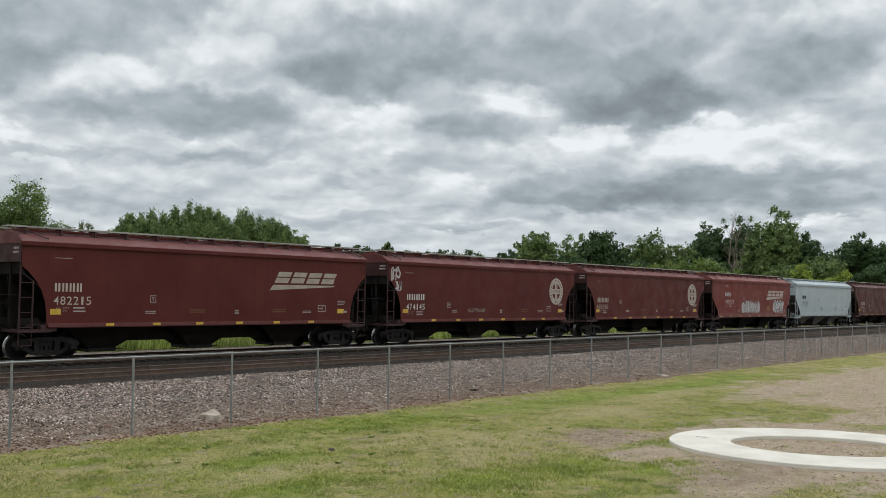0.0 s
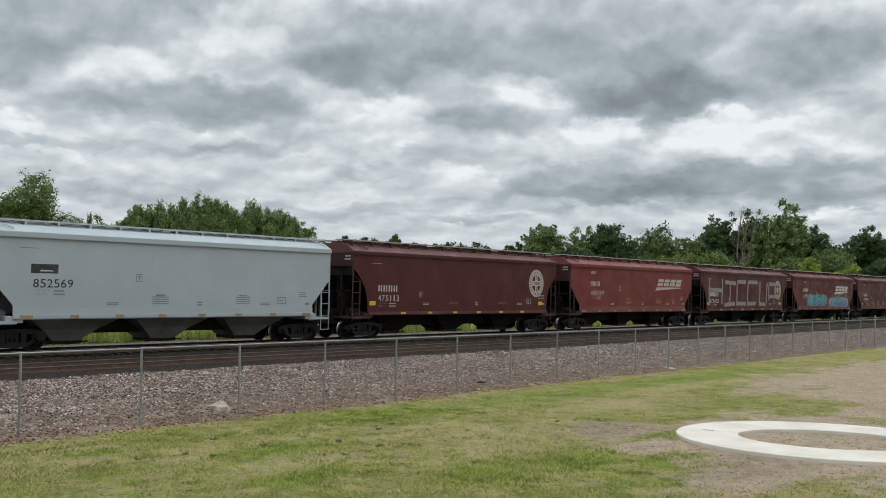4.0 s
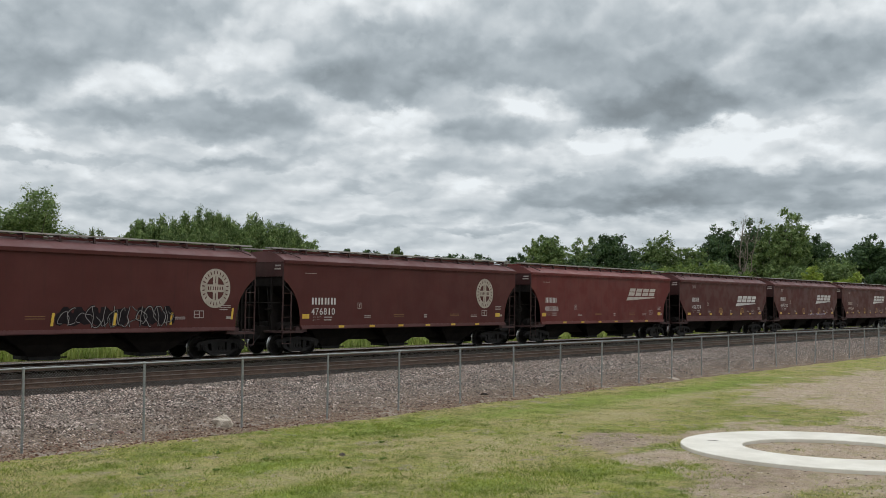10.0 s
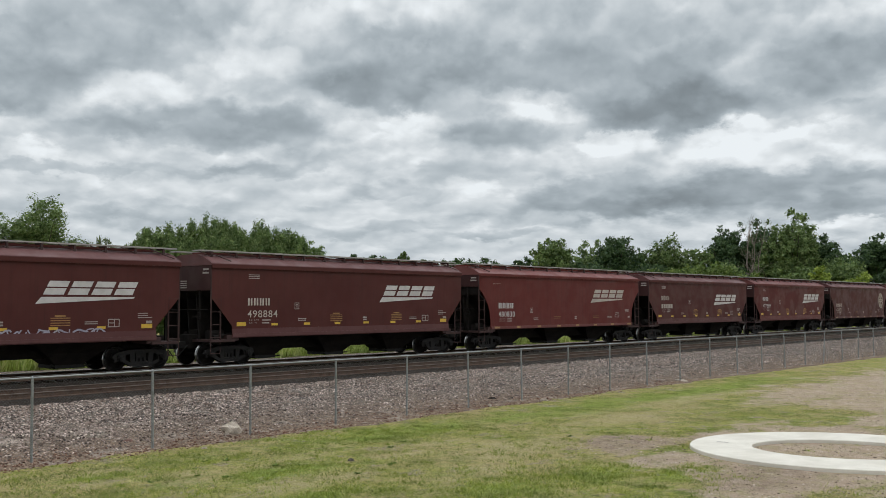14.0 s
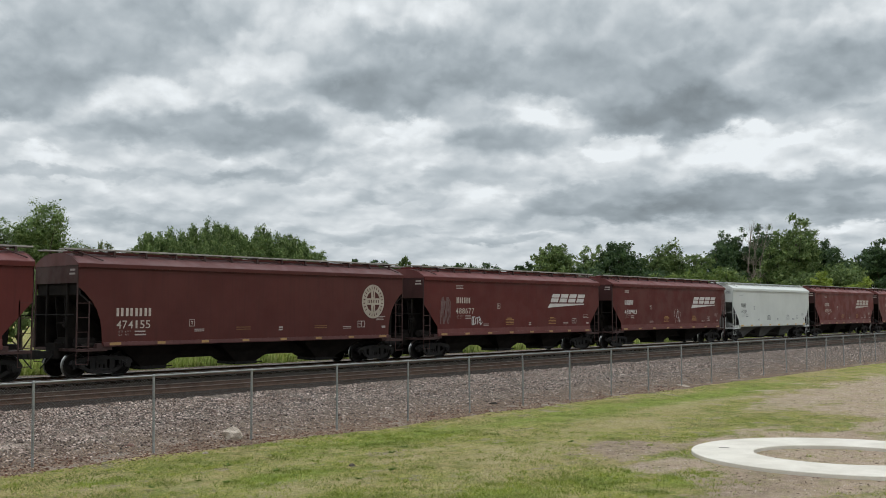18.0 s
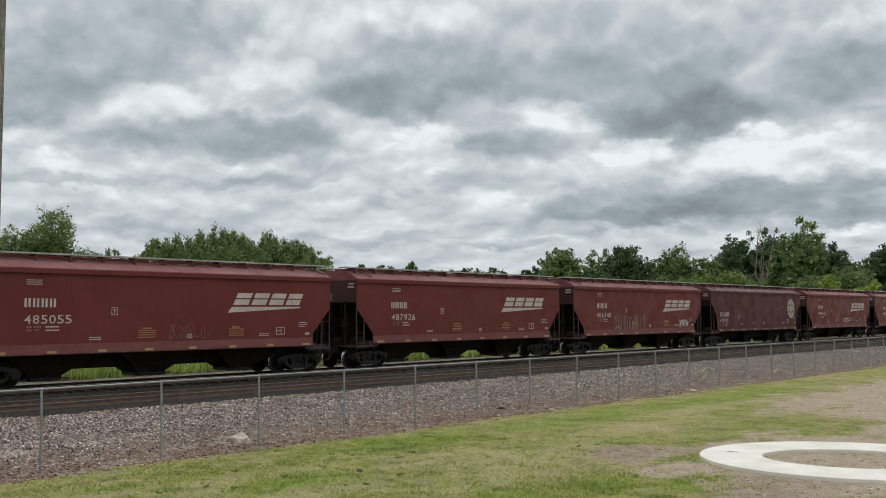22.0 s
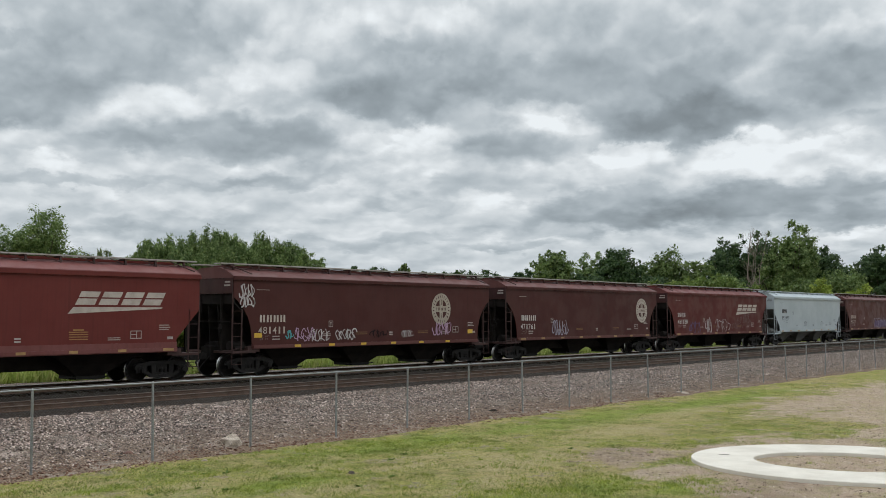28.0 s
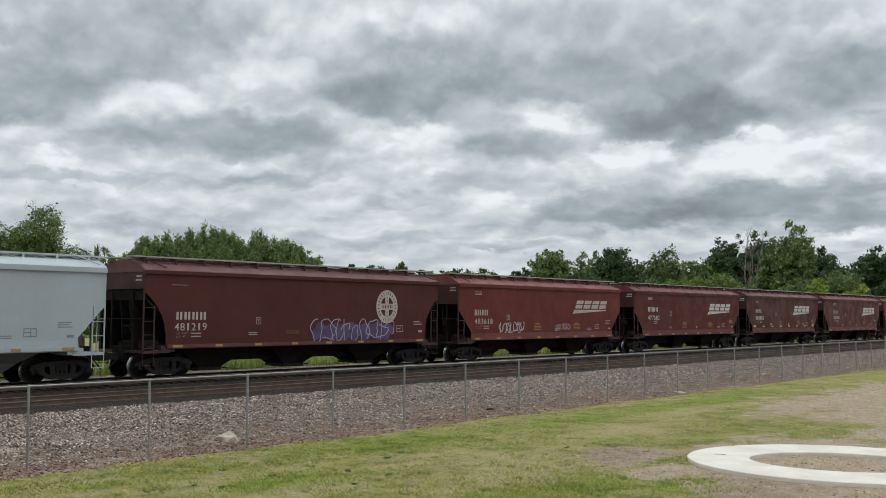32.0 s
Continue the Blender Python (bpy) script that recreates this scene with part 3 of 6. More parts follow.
def rocks(count, place, size, seed):
    """Many small eight-sided stones in one mesh."""
    r = np.random.default_rng(seed)
    base = np.array([(1, 0, 0), (-1, 0, 0), (0, 1, 0), (0, -1, 0), (0, 0, 1), (0, 0, -1)], float)
    tri = np.array([(0, 2, 4), (2, 1, 4), (1, 3, 4), (3, 0, 4), (2, 0, 5), (1, 2, 5), (3, 1, 5), (0, 3, 5)])
    pos = place(r, count)
    count = len(pos)
    s = r.uniform(*size, (count, 1, 1)) * r.uniform(0.6, 1.25, (count, 1, 3)) * np.array((1.35, 1.0, 0.62))
    pts = base[None] * s * r.uniform(0.75, 1.2, (count, 6, 1))
    a = r.uniform(0, 6.28, count)
    t = r.uniform(-0.6, 0.6, count)
    ca, sa, ct, st = np.cos(a), np.sin(a), np.cos(t), np.sin(t)
    x, y, z = pts[..., 0], pts[..., 1], pts[..., 2]
    y, z = y * ct[:, None] - z * st[:, None], y * st[:, None] + z * ct[:, None]
    x, y = x * ca[:, None] - y * sa[:, None], x * sa[:, None] + y * ca[:, None]
    vv = np.stack([x, y, z], -1) + pos[:, None]
    ff = tri[None] + 6 * np.arange(count)[:, None, None]
    return vv.reshape(-1, 3), ff.reshape(-1, 3)


def on_bed(r, count):
    x = 5 + 85 * r.random(count) ** 1.9
    y = r.uniform(21.6, 27.05, count)
    keep = r.random(count) < np.clip((y - 21.4) / 3.2, 0.2, 1.0)
    x, y = x[keep], y[keep]
    z = np.array([bed(p, q) for p, q in zip(x, y)])
    return np.stack([x, y, z + 0.01], -1)


vv, ff = rocks(78000, on_bed, (0.016, 0.044), 3)
tagged(new("ballast_stones", raw_mesh("ballast_stones", vv, ff, M_STONES)), "loose grey and tan ballast stones", "gravel", kind="stuff")


def off_ring(x, y):
    """True where the ground lies free of the concrete ring."""
    cx, cy, la, lb, turn, width = RING
    u = (x - cx) * math.cos(turn) + (y - cy) * math.sin(turn)
    v = (y - cy) * math.cos(turn) - (x - cx) * math.sin(turn)
    f = np.hypot(u / la, v / lb) + 1e-6
    slope = np.hypot(u / la ** 2, v / lb ** 2) / f + 1e-6
    return np.abs((f - 1) / slope) > width / 2 + 0.02


def on_bare(r, count):
    x, y = r.uniform(15, 60, count), r.uniform(2.5, 17, count)
    b0 = bare_at(x, y)
    keep = (r.random(count) < b0) & (r.random(count) < np.clip(26.0 / (x + 2), 0.2, 1.0)) & off_ring(x, y)
    x, y = x[keep], y[keep]
    return np.stack([x, y, np.full(len(x), GROUND + 0.004)], -1)


# ---------------------------------------------------------------- grass
def bare_at(x, y):
    worst = np.zeros_like(x)
    for cx, cy, rx, ry in BARE:
        d = np.sqrt(((x - cx) / rx) ** 2 + ((y - cy) / ry) ** 2)
        worst = np.maximum(worst, np.clip((1.15 - d) / 0.35, 0, 1))
    for cx, cy, rx, ry in LUSH[:3]:
        worst = np.where(np.hypot((x - cx) / rx, (y - cy) / ry) < 1.0, 0.0, worst)
    return worst


def blades(count, place, height, width, lean, seed):
    r = np.random.default_rng(seed)
    pos = place(r, count)
    m = len(pos)
    a = r.uniform(0, 6.28, m)
    h = r.uniform(*height, m)
    w = r.uniform(*width, m)
    tip = np.stack([r.normal(0, lean, m) * h, r.normal(0, lean, m) * h, h], -1)
    side = np.stack([np.cos(a) * w, np.sin(a) * w, np.zeros(m)], -1)
    v3 = np.stack([pos - side, pos + side, pos + tip], 1).reshape(-1, 3)
    f3 = np.arange(3 * m).reshape(-1, 3)
    return v3, f3


def on_lawn(r, count):
    d = 9.5 + 46 * r.random(count) ** 1.6
    a = np.radians(r.uniform(12, 70, count))
    x, y = d * np.cos(a), d * np.sin(a)
    clump = np.array([noise.noise((p * 1.7, q * 1.7, 0.5)) + 0.7 * noise.noise((p * 0.45, q * 0.45, 9.0)) for p, q in zip(x, y)])
    thin = np.zeros_like(x)
    for cx, cy, rx, ry in THIN:
        thin = np.maximum(thin, np.clip(1.2 - np.sqrt(((x - cx) / rx) ** 2 + ((y - cy) / ry) ** 2), 0, 0.75))
    keep = (r.random(count) > thin) & (y < 20.5 + 0.3 * np.sin(x * 1.7) + 0.25 * np.sin(x * 5.3)) & off_ring(x, y) & (r.random(count) > bare_at(x, y) * 0.97) & (clump + r.normal(0, 0.18, count) > 0.05)
    x, y = x[keep], y[keep]
    return np.stack([x, y, np.full(len(x), GROUND - 0.01)], -1)


v3, f3 = blades(860000, on_lawn, (0.02, 0.06), (0.005, 0.012), 0.7, 11)
tagged(new("lawn_grass", raw_mesh("lawn_grass", v3, f3, M_BLADE)), "short green and straw coloured lawn grass", "grass", kind="stuff")


def on_tufts(r, count):
    """Bunches of longer grass scattered over the lawn, thicker on the lush turf."""
    n = count // 26
    d = 10.5 + 18 * r.random(n) ** 1.3
    a = np.radians(r.uniform(14, 68, n))
    x, y = d * np.cos(a), d * np.sin(a)
    rich = np.full(n, 0.22)
    for cx, cy, rx, ry in LUSH:
        rich = np.maximum(rich, np.clip(1.5 - np.sqrt(((x - cx) / rx) ** 2 + ((y - cy) / ry) ** 2), 0, 1))
    keep = (r.random(n) < rich) & (y < 20.5) & (r.random(n) > bare_at(x, y) * 0.95)
    x, y = np.repeat(x[keep], 26), np.repeat(y[keep], 26)
    s = np.repeat(r.uniform(0.05, 0.20, keep.sum()), 26)
    x, y = x + r.normal(0, 1, len(x)) * s, y + r.normal(0, 1, len(x)) * s
    return np.stack([x, y, np.full(len(x), GROUND - 0.01)], -1)


v3, f3 = blades(220000, on_tufts, (0.03, 0.085), (0.006, 0.012), 0.7, 21)
tagged(new("grass_tufts", raw_mesh("grass_tufts", v3, f3, M_TUFT)), "longer dark green grass tufts in the lawn", "grass", kind="stuff")


vv, ff = rocks(34000, on_bare, (0.007, 0.028), 5)
tagged(new("gravel", raw_mesh("gravel", vv, ff, M_GRAVEL)), "small loose gravel on the bare soil", "gravel", kind="stuff")


def behind_tracks(r, count):
    x = 12 + 160 * r.random(count) ** 1.5
    y = 40.5 + 9.5 * r.random(count) ** 1.4
    return np.stack([x, y, np.interp(y, [40.4, 41.8, 60], [-0.36, -0.95, -0.95])], -1)


v3, f3 = blades(60000, behind_tracks, (0.55, 1.45), (0.02, 0.05), 0.28, 12)
tagged(new("tall_grass", raw_mesh("tall_grass", v3, f3, M_WEED)), "tall bright green weeds beyond the tracks", "weeds", kind="stuff")


# ---------------------------------------------------------------- tracks
def rail_profile(y, top):
    w = [(-.075, -.17), (.075, -.17), (.075, -.155), (.02, -.135), (.012, -.05), (.037, -.035), (.037, -.012), (-.037, -.012), (-.037, -.035), (-.012, -.05), (-.02, -.135), (-.075, -.155)]
    return [(y + p, top + q) for p, q in w]


def track(yc, top, label, head):
    tr = thing("track", pose(0, 0, 0), label, "track", "railway tracks", "structure")
    for s in (-0.755, 0.755):
        rail = part("rail", Build().prism(rail_profile(yc + s, top), -60, 200, "x"), M_RAIL, tr, "long rusty steel rail")
        part("rail_head", Build().box(-60, 200, yc + s - .034, yc + s + .034, top - .0125, top), head, rail, "polished running surface")
    return tr


near_track = track(29.18, -0.15, "empty railway track with rusty rails on timber ties", M_RAILDULL)
far_track = track(33.84, 0.0, "railway track under the passing train", M_RAILTOP)
tie_mesh = Build().box(-.115, .115, -1.3, 1.3, -.18, 0).mesh("tie", M_TIE)
for i in range(290):
    t_ob = part("tie", tie_mesh, M_TIE, near_track)
    t_ob.matrix_basis = pose(2 + i * 0.51, 29.18 + random.uniform(-.05, .05), -0.335 + random.uniform(-.015, .005), 0, 0, random.uniform(-1.2, 1.2))
b = Build()
for i in range(300):
    x = 2 + i * 0.51
    b.box(x - .115, x + .115, 33.84 - 1.3, 33.84 + 1.3, -.35, -.172)
tagged(part("ties", b, M_TIE, far_track), kind="stuff")

# ---------------------------------------------------------------- chain-link fence
FY, FX, STEP, FTOP = 21.27, 10.19, 3.047, 0.84
fence = thing("fence", pose(0, 0, 0), "grey galvanised chain-link fence along the railway", "fence")
post_mesh = Build().tube((0, 0, GROUND - 0.2), (0, 0, FTOP - 0.01), 0.030, 10).lathe([(0.0, FTOP - .02), (.036, FTOP - .02), (.036, FTOP + .01), (.018, FTOP + .035), (0.0, FTOP + .04)], 10, "z").mesh("post", M_GALV)
tall_mesh = Build().tube((0, 0, GROUND - 0.2), (0, 0, FTOP + 0.32), 0.042, 10).mesh("post", M_GALV)
wires = Build()
H0, H1, P = GROUND + 0.05, FTOP - 0.02, 0.075
hh = H1 - H0
k = -hh
while k < STEP:
    # each diagonal wire, cut to the panel
    for sgn in (1, -1):
        x0, z0, x1, z1 = k, 0.0, k + hh, hh
        if x0 < 0:
            z0, x0 = -x0, 0.0
        if x1 > STEP:
            z1, x1 = z1 - (x1 - STEP), STEP
        if x1 - x0 > 0.02:
            a, c = ((x0, z0), (x1, z1)) if sgn > 0 else ((STEP - x0, z0), (STEP - x1, z1))
            wires.tube((a[0], 0.004 * sgn, H0 + a[1]), (c[0], 0.004 * sgn, H0 + c[1]), 0.0018, 3, caps=False)
    k += P
wire_mesh = wires.mesh("chain_link", M_WIRE)
top_mesh = Build().tube((0, 0, FTOP), (STEP, 0, FTOP), 0.021, 8).mesh("top_rail", M_GALV)
for i in range(-4, 44):
    x = FX + i * STEP
    z = 0.04 * noise.noise((i * 0.9, 2.0, 0.0))
    ob = part("post", tall_mesh if i == 20 else post_mesh, M_GALV, fence)
    ob.matrix_basis = pose(x - (.06 if i == 2 else 0), FY, 0, random.uniform(-1, 1), (7 if i == 16 else random.uniform(-.8, .8)), 0)
    ob = part("chain_link", wire_mesh, M_WIRE, fence, "open diamond wire mesh")
    ob.matrix_basis = pose(x, FY - 0.03, 0)
    ob = part("top_rail", top_mesh, M_GALV, fence)
    ob.matrix_basis = pose(x, FY, 0)

# ---------------------------------------------------------------- concrete ring
zt, zb = GROUND + 0.09, GROUND - 0.1


def oval_ring(n=96):
    """An oval band of even width: middle line half axes, turn and width from RING."""
    cx, cy, la, lb, turn, width = RING
    b = Build()
    vs, fs = [], []
    ct, st = math.cos(turn), math.sin(turn)
    for i in range(n):
        c, s = math.cos(2 * math.pi * i / n), math.sin(2 * math.pi * i / n)
        nx, ny = c / la, s / lb
        q = math.hypot(nx, ny)
        for off, z in ((.5, zb), (.5, zt - .015), (.5 - .010, zt), (-.5 + .010, zt), (-.5, zt - .015), (-.5, zb)):
            u, v = la * c + off * width * nx / q, lb * s + off * width * ny / q
            vs.append((u * ct - v * st, u * st + v * ct, z))
    for i in range(n):
        for q in range(5):
            a0, a1 = i * 6 + q, ((i + 1) % n) * 6 + q
            fs.append((a0, a1, a1 + 1, a0 + 1))
    return b.add(vs, fs)


ring = single("concrete_ring", oval_ring(), M_CONCRETE, pose(RING[0], RING[1], 0), "flat pale oval concrete ring path set in the gravel", "path")
part("slot", Build().box(-.13, .13, -.022, .022, zt + .001, zt + .005), M_TIE, ring, "narrow dark slot in the concrete").matrix_basis = pose(-0.87, 2.71, 0, 0, 0, -69)

# ---------------------------------------------------------------- odd stones and rubbish by the fence
def chunk(name, x, y, z, s, mat, label, seed, cat="stone"):
    r = np.random.default_rng(seed)
    me = bmesh.new()
    bmesh.ops.create_icosphere(me, subdivisions=2, radius=1.0)
    for q in me.verts:
        q.co *= 0.8 + 0.35 * noise.noise(q.co * 1.6 + Vector((seed, 0, 0)))
        q.co = Vector((q.co.x * s[0], q.co.y * s[1], q.co.z * s[2]))
    data = bpy.data.meshes.new(name)
    me.to_mesh(data)
    me.free()
    data.materials.append(mat)
    return single(name, data, mat, pose(x, y, z, 0, 0, float(r.uniform(0, 180))), label, cat)


M_PALE = simple("pale_stone", (0.31, 0.25, 0.195), (0.46, 0.385, 0.31), 4.0, 0.95)
M_RUST = simple("rusty_scrap", (0.11, 0.05, 0.035), (0.21, 0.11, 0.08), 5.0, 0.9)
M_BOULDER = simple("sunbleached_stone", (0.33, 0.265, 0.205), (0.55, 0.465, 0.375), 9.0, 0.95)
chunk("boulder", 16.05, 21.85, -0.96, (0.44, 0.32, 0.27), M_BOULDER, "pale weathered boulder at the foot of the ballast", 1)
chunk("concrete_slab", 40.9, 21.35, -1.04, (0.75, 0.28, 0.06), M_PALE, "broken flat pale concrete slab by the fence", 2, "slab")
chunk("scrap", 13.2, 22.3, -0.99, (0.20, 0.13, 0.08), M_RUST, "rusty brown scrap lying on the gravel", 3, "scrap")
chunk("scrap", 12.6, 22.9, -0.93, (0.32, 0.06, 0.04), M_RUST, "thin dark stick of rusty scrap on the gravel", 6, "scrap")
chunk("stone", 14.1, 20.3, GROUND, (0.10, 0.07, 0.05), M_PALE, "small pale stone in the grass edge", 4)
chunk("stone", 29.2, 20.8, GROUND, (0.20, 0.12, 0.12), M_PALE, "small pale tuft-like stone at the grass edge", 5)
chunk("stone", 26.4, 21.1, -1.05, (0.11, 0.08, 0.08), M_PALE, "small white stone beside a fence post", 8)
chunk("clod", 27.9, 22.2, -0.98, (0.22, 0.14, 0.08), M_TIE, "dark lump of tie wood on the gravel", 9, "clod")
chunk("stone", 21.95, 10.55, GROUND, (0.09, 0.05, 0.05), M_PALE, "small white stone beside the concrete ring", 10)
chunk("clod", 15.2, 16.2, GROUND, (0.16, 0.10, 0.06), M_BARK, "dark clump of turned soil in the lawn", 12, "clod")

# ---------------------------------------------------------------- litter at the foot of the ballast, weeds in the lawn
def litter_material():
    g = Graph("leaf_litter")
    return g.finish(island_mix(g, (0.085, 0.040, 0.027), (0.19, 0.098, 0.066), (0.46, 0.35, 0.27)), 0.95, 0.0, 0.1)


def along_edge(r, count):
    x = 6 + 34 * r.random(count) ** 1.7
    y = 21.25 + 0.55 * r.normal(size=count) + 0.25 * np.sin(x * 1.3)
    keep = (y > 20.5) & (y < 23.0)
    x, y = x[keep], y[keep]
    z = np.array([max(bed(p, q), GROUND) for p, q in zip(x, y)])
    return np.stack([x, y, z + 0.008], -1)


vv, ff = rocks(4500, along_edge, (0.014, 0.040), 31)
tagged(new("leaf_litter", raw_mesh("leaf_litter", vv, ff, litter_material())), "dry reddish brown litter along the grass edge", "litter", kind="stuff")


def weed(x, y, size, seed):
    """A low rosette of broad leaves."""
    r = random.Random(seed)
    b = Build()
    for k in range(22):
        a, rise = r.uniform(0, 6.28), r.uniform(.15, .9)
        ln, w = size * r.uniform(.5, 1.0), size * r.uniform(.12, .22)
        c, s = math.cos(a), math.sin(a)
        pts = [(0, 0, 0), (.5 * ln, w, .45 * ln * rise), (ln, 0, .5 * ln * rise), (.5 * ln, -w, .45 * ln * rise)]
        b.add([(p * c - q * s, p * s + q * c, z) for p, q, z in pts], [(0, 1, 2, 3)])
    return single("weed", raw_mesh("weed", b.v, b.f, M_WEEDLEAF), M_WEEDLEAF, pose(x, y, GROUND), "low dark green broad-leaved weed in the lawn", "weed", "weeds in the lawn")


for k, (x, y) in enumerate([(11.29, 18.22), (12.9, 18.56), (12.02, 16.55), (13.6, 16.92), (13.51, 16.15), (11.76, 17.16), (14.12, 14.81), (13.3, 18.3), (12.2, 17.9), (10.7, 17.2), (17.2, 16.9), (18.1, 17.3), (22.4, 14.5), (23.1, 14.2), (21.8, 14.7), (15.4, 15.1)]):
    weed(x, y, .085 + .02 * (k * 5 % 4), 70 + k)

# ---------------------------------------------------------------- utility pole
b = Build()
b.lathe([(0.0, GROUND - 0.3), (0.17, GROUND - 0.3), (0.165, 0.5), (0.15, 5.0), (0.135, 9.6), (0.125, 10.2), (0.0, 10.25)], 18, "z")
single("utility_pole", b, M_POLE, pose(6.37, 15.2, 0, 0, 0.15, 0), "grey weathered wooden utility pole", "pole")


# ---------------------------------------------------------------- trees
def tree(name, x, y, top, rad, leaf, label, shape="round", dense=1.0, size=0.30, seed=0, base=-0.85, group="trees beyond the railway"):
    r = np.random.default_rng(seed)
    ht = top - base
    rad = rad * 1.22
    root = thing(name, pose(x, y, base), label, "bush" if name == "bush" else "tree", group)
    wide = {"round": 0.52, "tall": 0.80, "bush": 0.55, "upright": 0.62}[shape] * ht
    cz = ht - wide * (0.62 if shape != "bush" else 0.55)
    rz = ht - cz
    # clumps on uneven lobes
    lobes = []
    for q in range(9 if shape != "bush" else 6):
        a = r.uniform(0, 6.28)
        d = rad * r.uniform(0.2, 0.62)
        lobes.append((d * math.cos(a), d * math.sin(a), cz + rz * r.uniform(-0.55, 0.5), rad * r.uniform(0.42, 0.66), rz * r.uniform(0.32, 0.55)))
    lobes.append((0, 0, cz + rz * 0.35, rad * 0.5, rz * 0.62))
    lobes.append((0, 0, cz - rz * 0.15, rad * 0.8, rz * 0.7))
    lobes.append((0, 0, cz - rz * 0.6, rad * 0.95, rz * 0.6))
    centres = []
    per = int((15 if shape != "bush" else 15) * dense * max(1.0, rad / 2.6))
    for lx, ly, lz, lr, lh in lobes:
        for q in range(per):
            d = r.normal(size=3)
            d /= np.linalg.norm(d)
            k = r.uniform(0.45, 1.0)
            centres.append((lx + d[0] * lr * k, ly + d[1] * lr * k, min(ht - 0.1, max(0.12 * ht, lz + d[2] * lh * k))))
    if shape == "upright":
        for q in range(int(60 * dense * rad / 2.6)):
            a, d = r.uniform(0, 6.28), rad * math.sqrt(r.random()) * 0.95
            hz = cz + rz * (1 - (d / rad) ** 2) * r.uniform(0.62, 1.0)
            for s in range(4):
                centres.append((d * math.cos(a), d * math.sin(a), hz - 0.35 * s))
    centres = np.array(centres)
    m = 30 if size < 0.28 else 17
    size *= 0.60 if size < 0.28 else 0.74
    m, size = int(m * 2.55), size * 0.78
    n_ = len(centres) * m
    spread = 0.62 * max(0.75, rad / 3.6) * (0.62 if shape == "upright" else 1.0)
    ball = r.normal(size=(n_, 3))
    ball *= (r.random((n_, 1)) ** 0.36) / np.linalg.norm(ball, axis=1)[:, None]
    pos = np.repeat(centres, m, 0) + ball * np.array((spread, spread, spread * (1.5 if shape == "upright" else 0.8)))
    # the low inner leaves are fewer and larger
    low = pos[:, 2] + base < 2.0 + 0.062 * y
    keep = ~low | (r.random(n_) < 0.20)
    pos, ball, low, n_ = pos[keep], ball[keep], low[keep], int(keep.sum())
    out = (pos - np.array((0, 0, cz - 0.15 * rz))) / np.array((rad, rad, rz))
    nrm = r.normal(size=(n_, 3)) * 0.32 + ball * 1.3 + out * 0.5 + np.array((0, 0, 0.30))
    nrm /= np.linalg.norm(nrm, axis=1)[:, None]
    t1 = np.cross(nrm, r.normal(size=(n_, 3)))
    t1 /= np.linalg.norm(t1, axis=1)[:, None] + 1e-9
    if shape == "upright":
        # long narrow leaves that stand up and fan outwards
        t1 = r.normal(size=(n_, 3)) * 0.42 + out * 0.35 + np.array((0, 0, 1.0))
        t1 /= np.linalg.norm(t1, axis=1)[:, None]
    t2 = np.cross(nrm, t1)
    t2 /= np.linalg.norm(t2, axis=1)[:, None] + 1e-9
    L = (size * (1.55 if shape == "upright" else 1.0) * r.uniform(0.55, 1.25, n_) * np.where(low, 1.9, 1.0))[:, None]
    half = 0.17 if shape == "upright" else 0.3
    vv = np.stack([pos - t1 * L * .5, pos + t2 * L * half, pos + t1 * L * .5, pos - t2 * L * half], 1).reshape(-1, 3)
    # leafy twigs deep inside each clump
    inner = np.repeat(centres, 9, 0) + r.normal(size=(9 * len(centres), 3)) * spread * 0.30
    k1 = r.normal(size=inner.shape)
    k1 /= np.linalg.norm(k1, axis=1)[:, None]
    k2 = np.cross(k1, r.normal(size=inner.shape))
    k2 /= np.linalg.norm(k2, axis=1)[:, None] + 1e-9
    G = size * r.uniform(0.9, 1.6, len(inner))[:, None]
    vv = np.concatenate([vv, np.stack([inner - k1 * G, inner + k2 * G * .6, inner + k1 * G, inner - k2 * G * .6], 1).reshape(-1, 3)])
    ff = np.arange(len(vv)).reshape(-1, 4)
    part("crown", raw_mesh("crown", vv, ff, LEAF[leaf]), LEAF[leaf], root)
    tb = Build()
    tw = 0.030 * ht
    lean = r.uniform(-.25, .25, 2)
    p0, p1 = (0, 0, -0.2), (lean[0], lean[1], cz * 0.75)
    tb.tube(p0, p1, tw, 9, tw * 0.6)
    tb.tube(p1, (lean[0] * 1.6, lean[1] * 1.6, cz + rz * 0.55), tw * 0.6, 7, tw * 0.12)
    part("trunk", tb, M_BARK, root)
    lb = Build()
    for q in r.choice(len(centres), 14, replace=False):
        s = r.uniform(0.35, 1.0)
        a = Vector(p0).lerp(Vector(p1), s)
        c = Vector(centres[q])
        mid = a.lerp(c, 0.5) + Vector((0, 0, 0.12 * ht * 0.3))
        lb.tube(a, mid, tw * 0.33, 5, tw * 0.2, caps=False)
        lb.tube(mid, c, tw * 0.2, 5, tw * 0.05, caps=False)
    part("branchwork", lb, M_BARK, root)
    return root


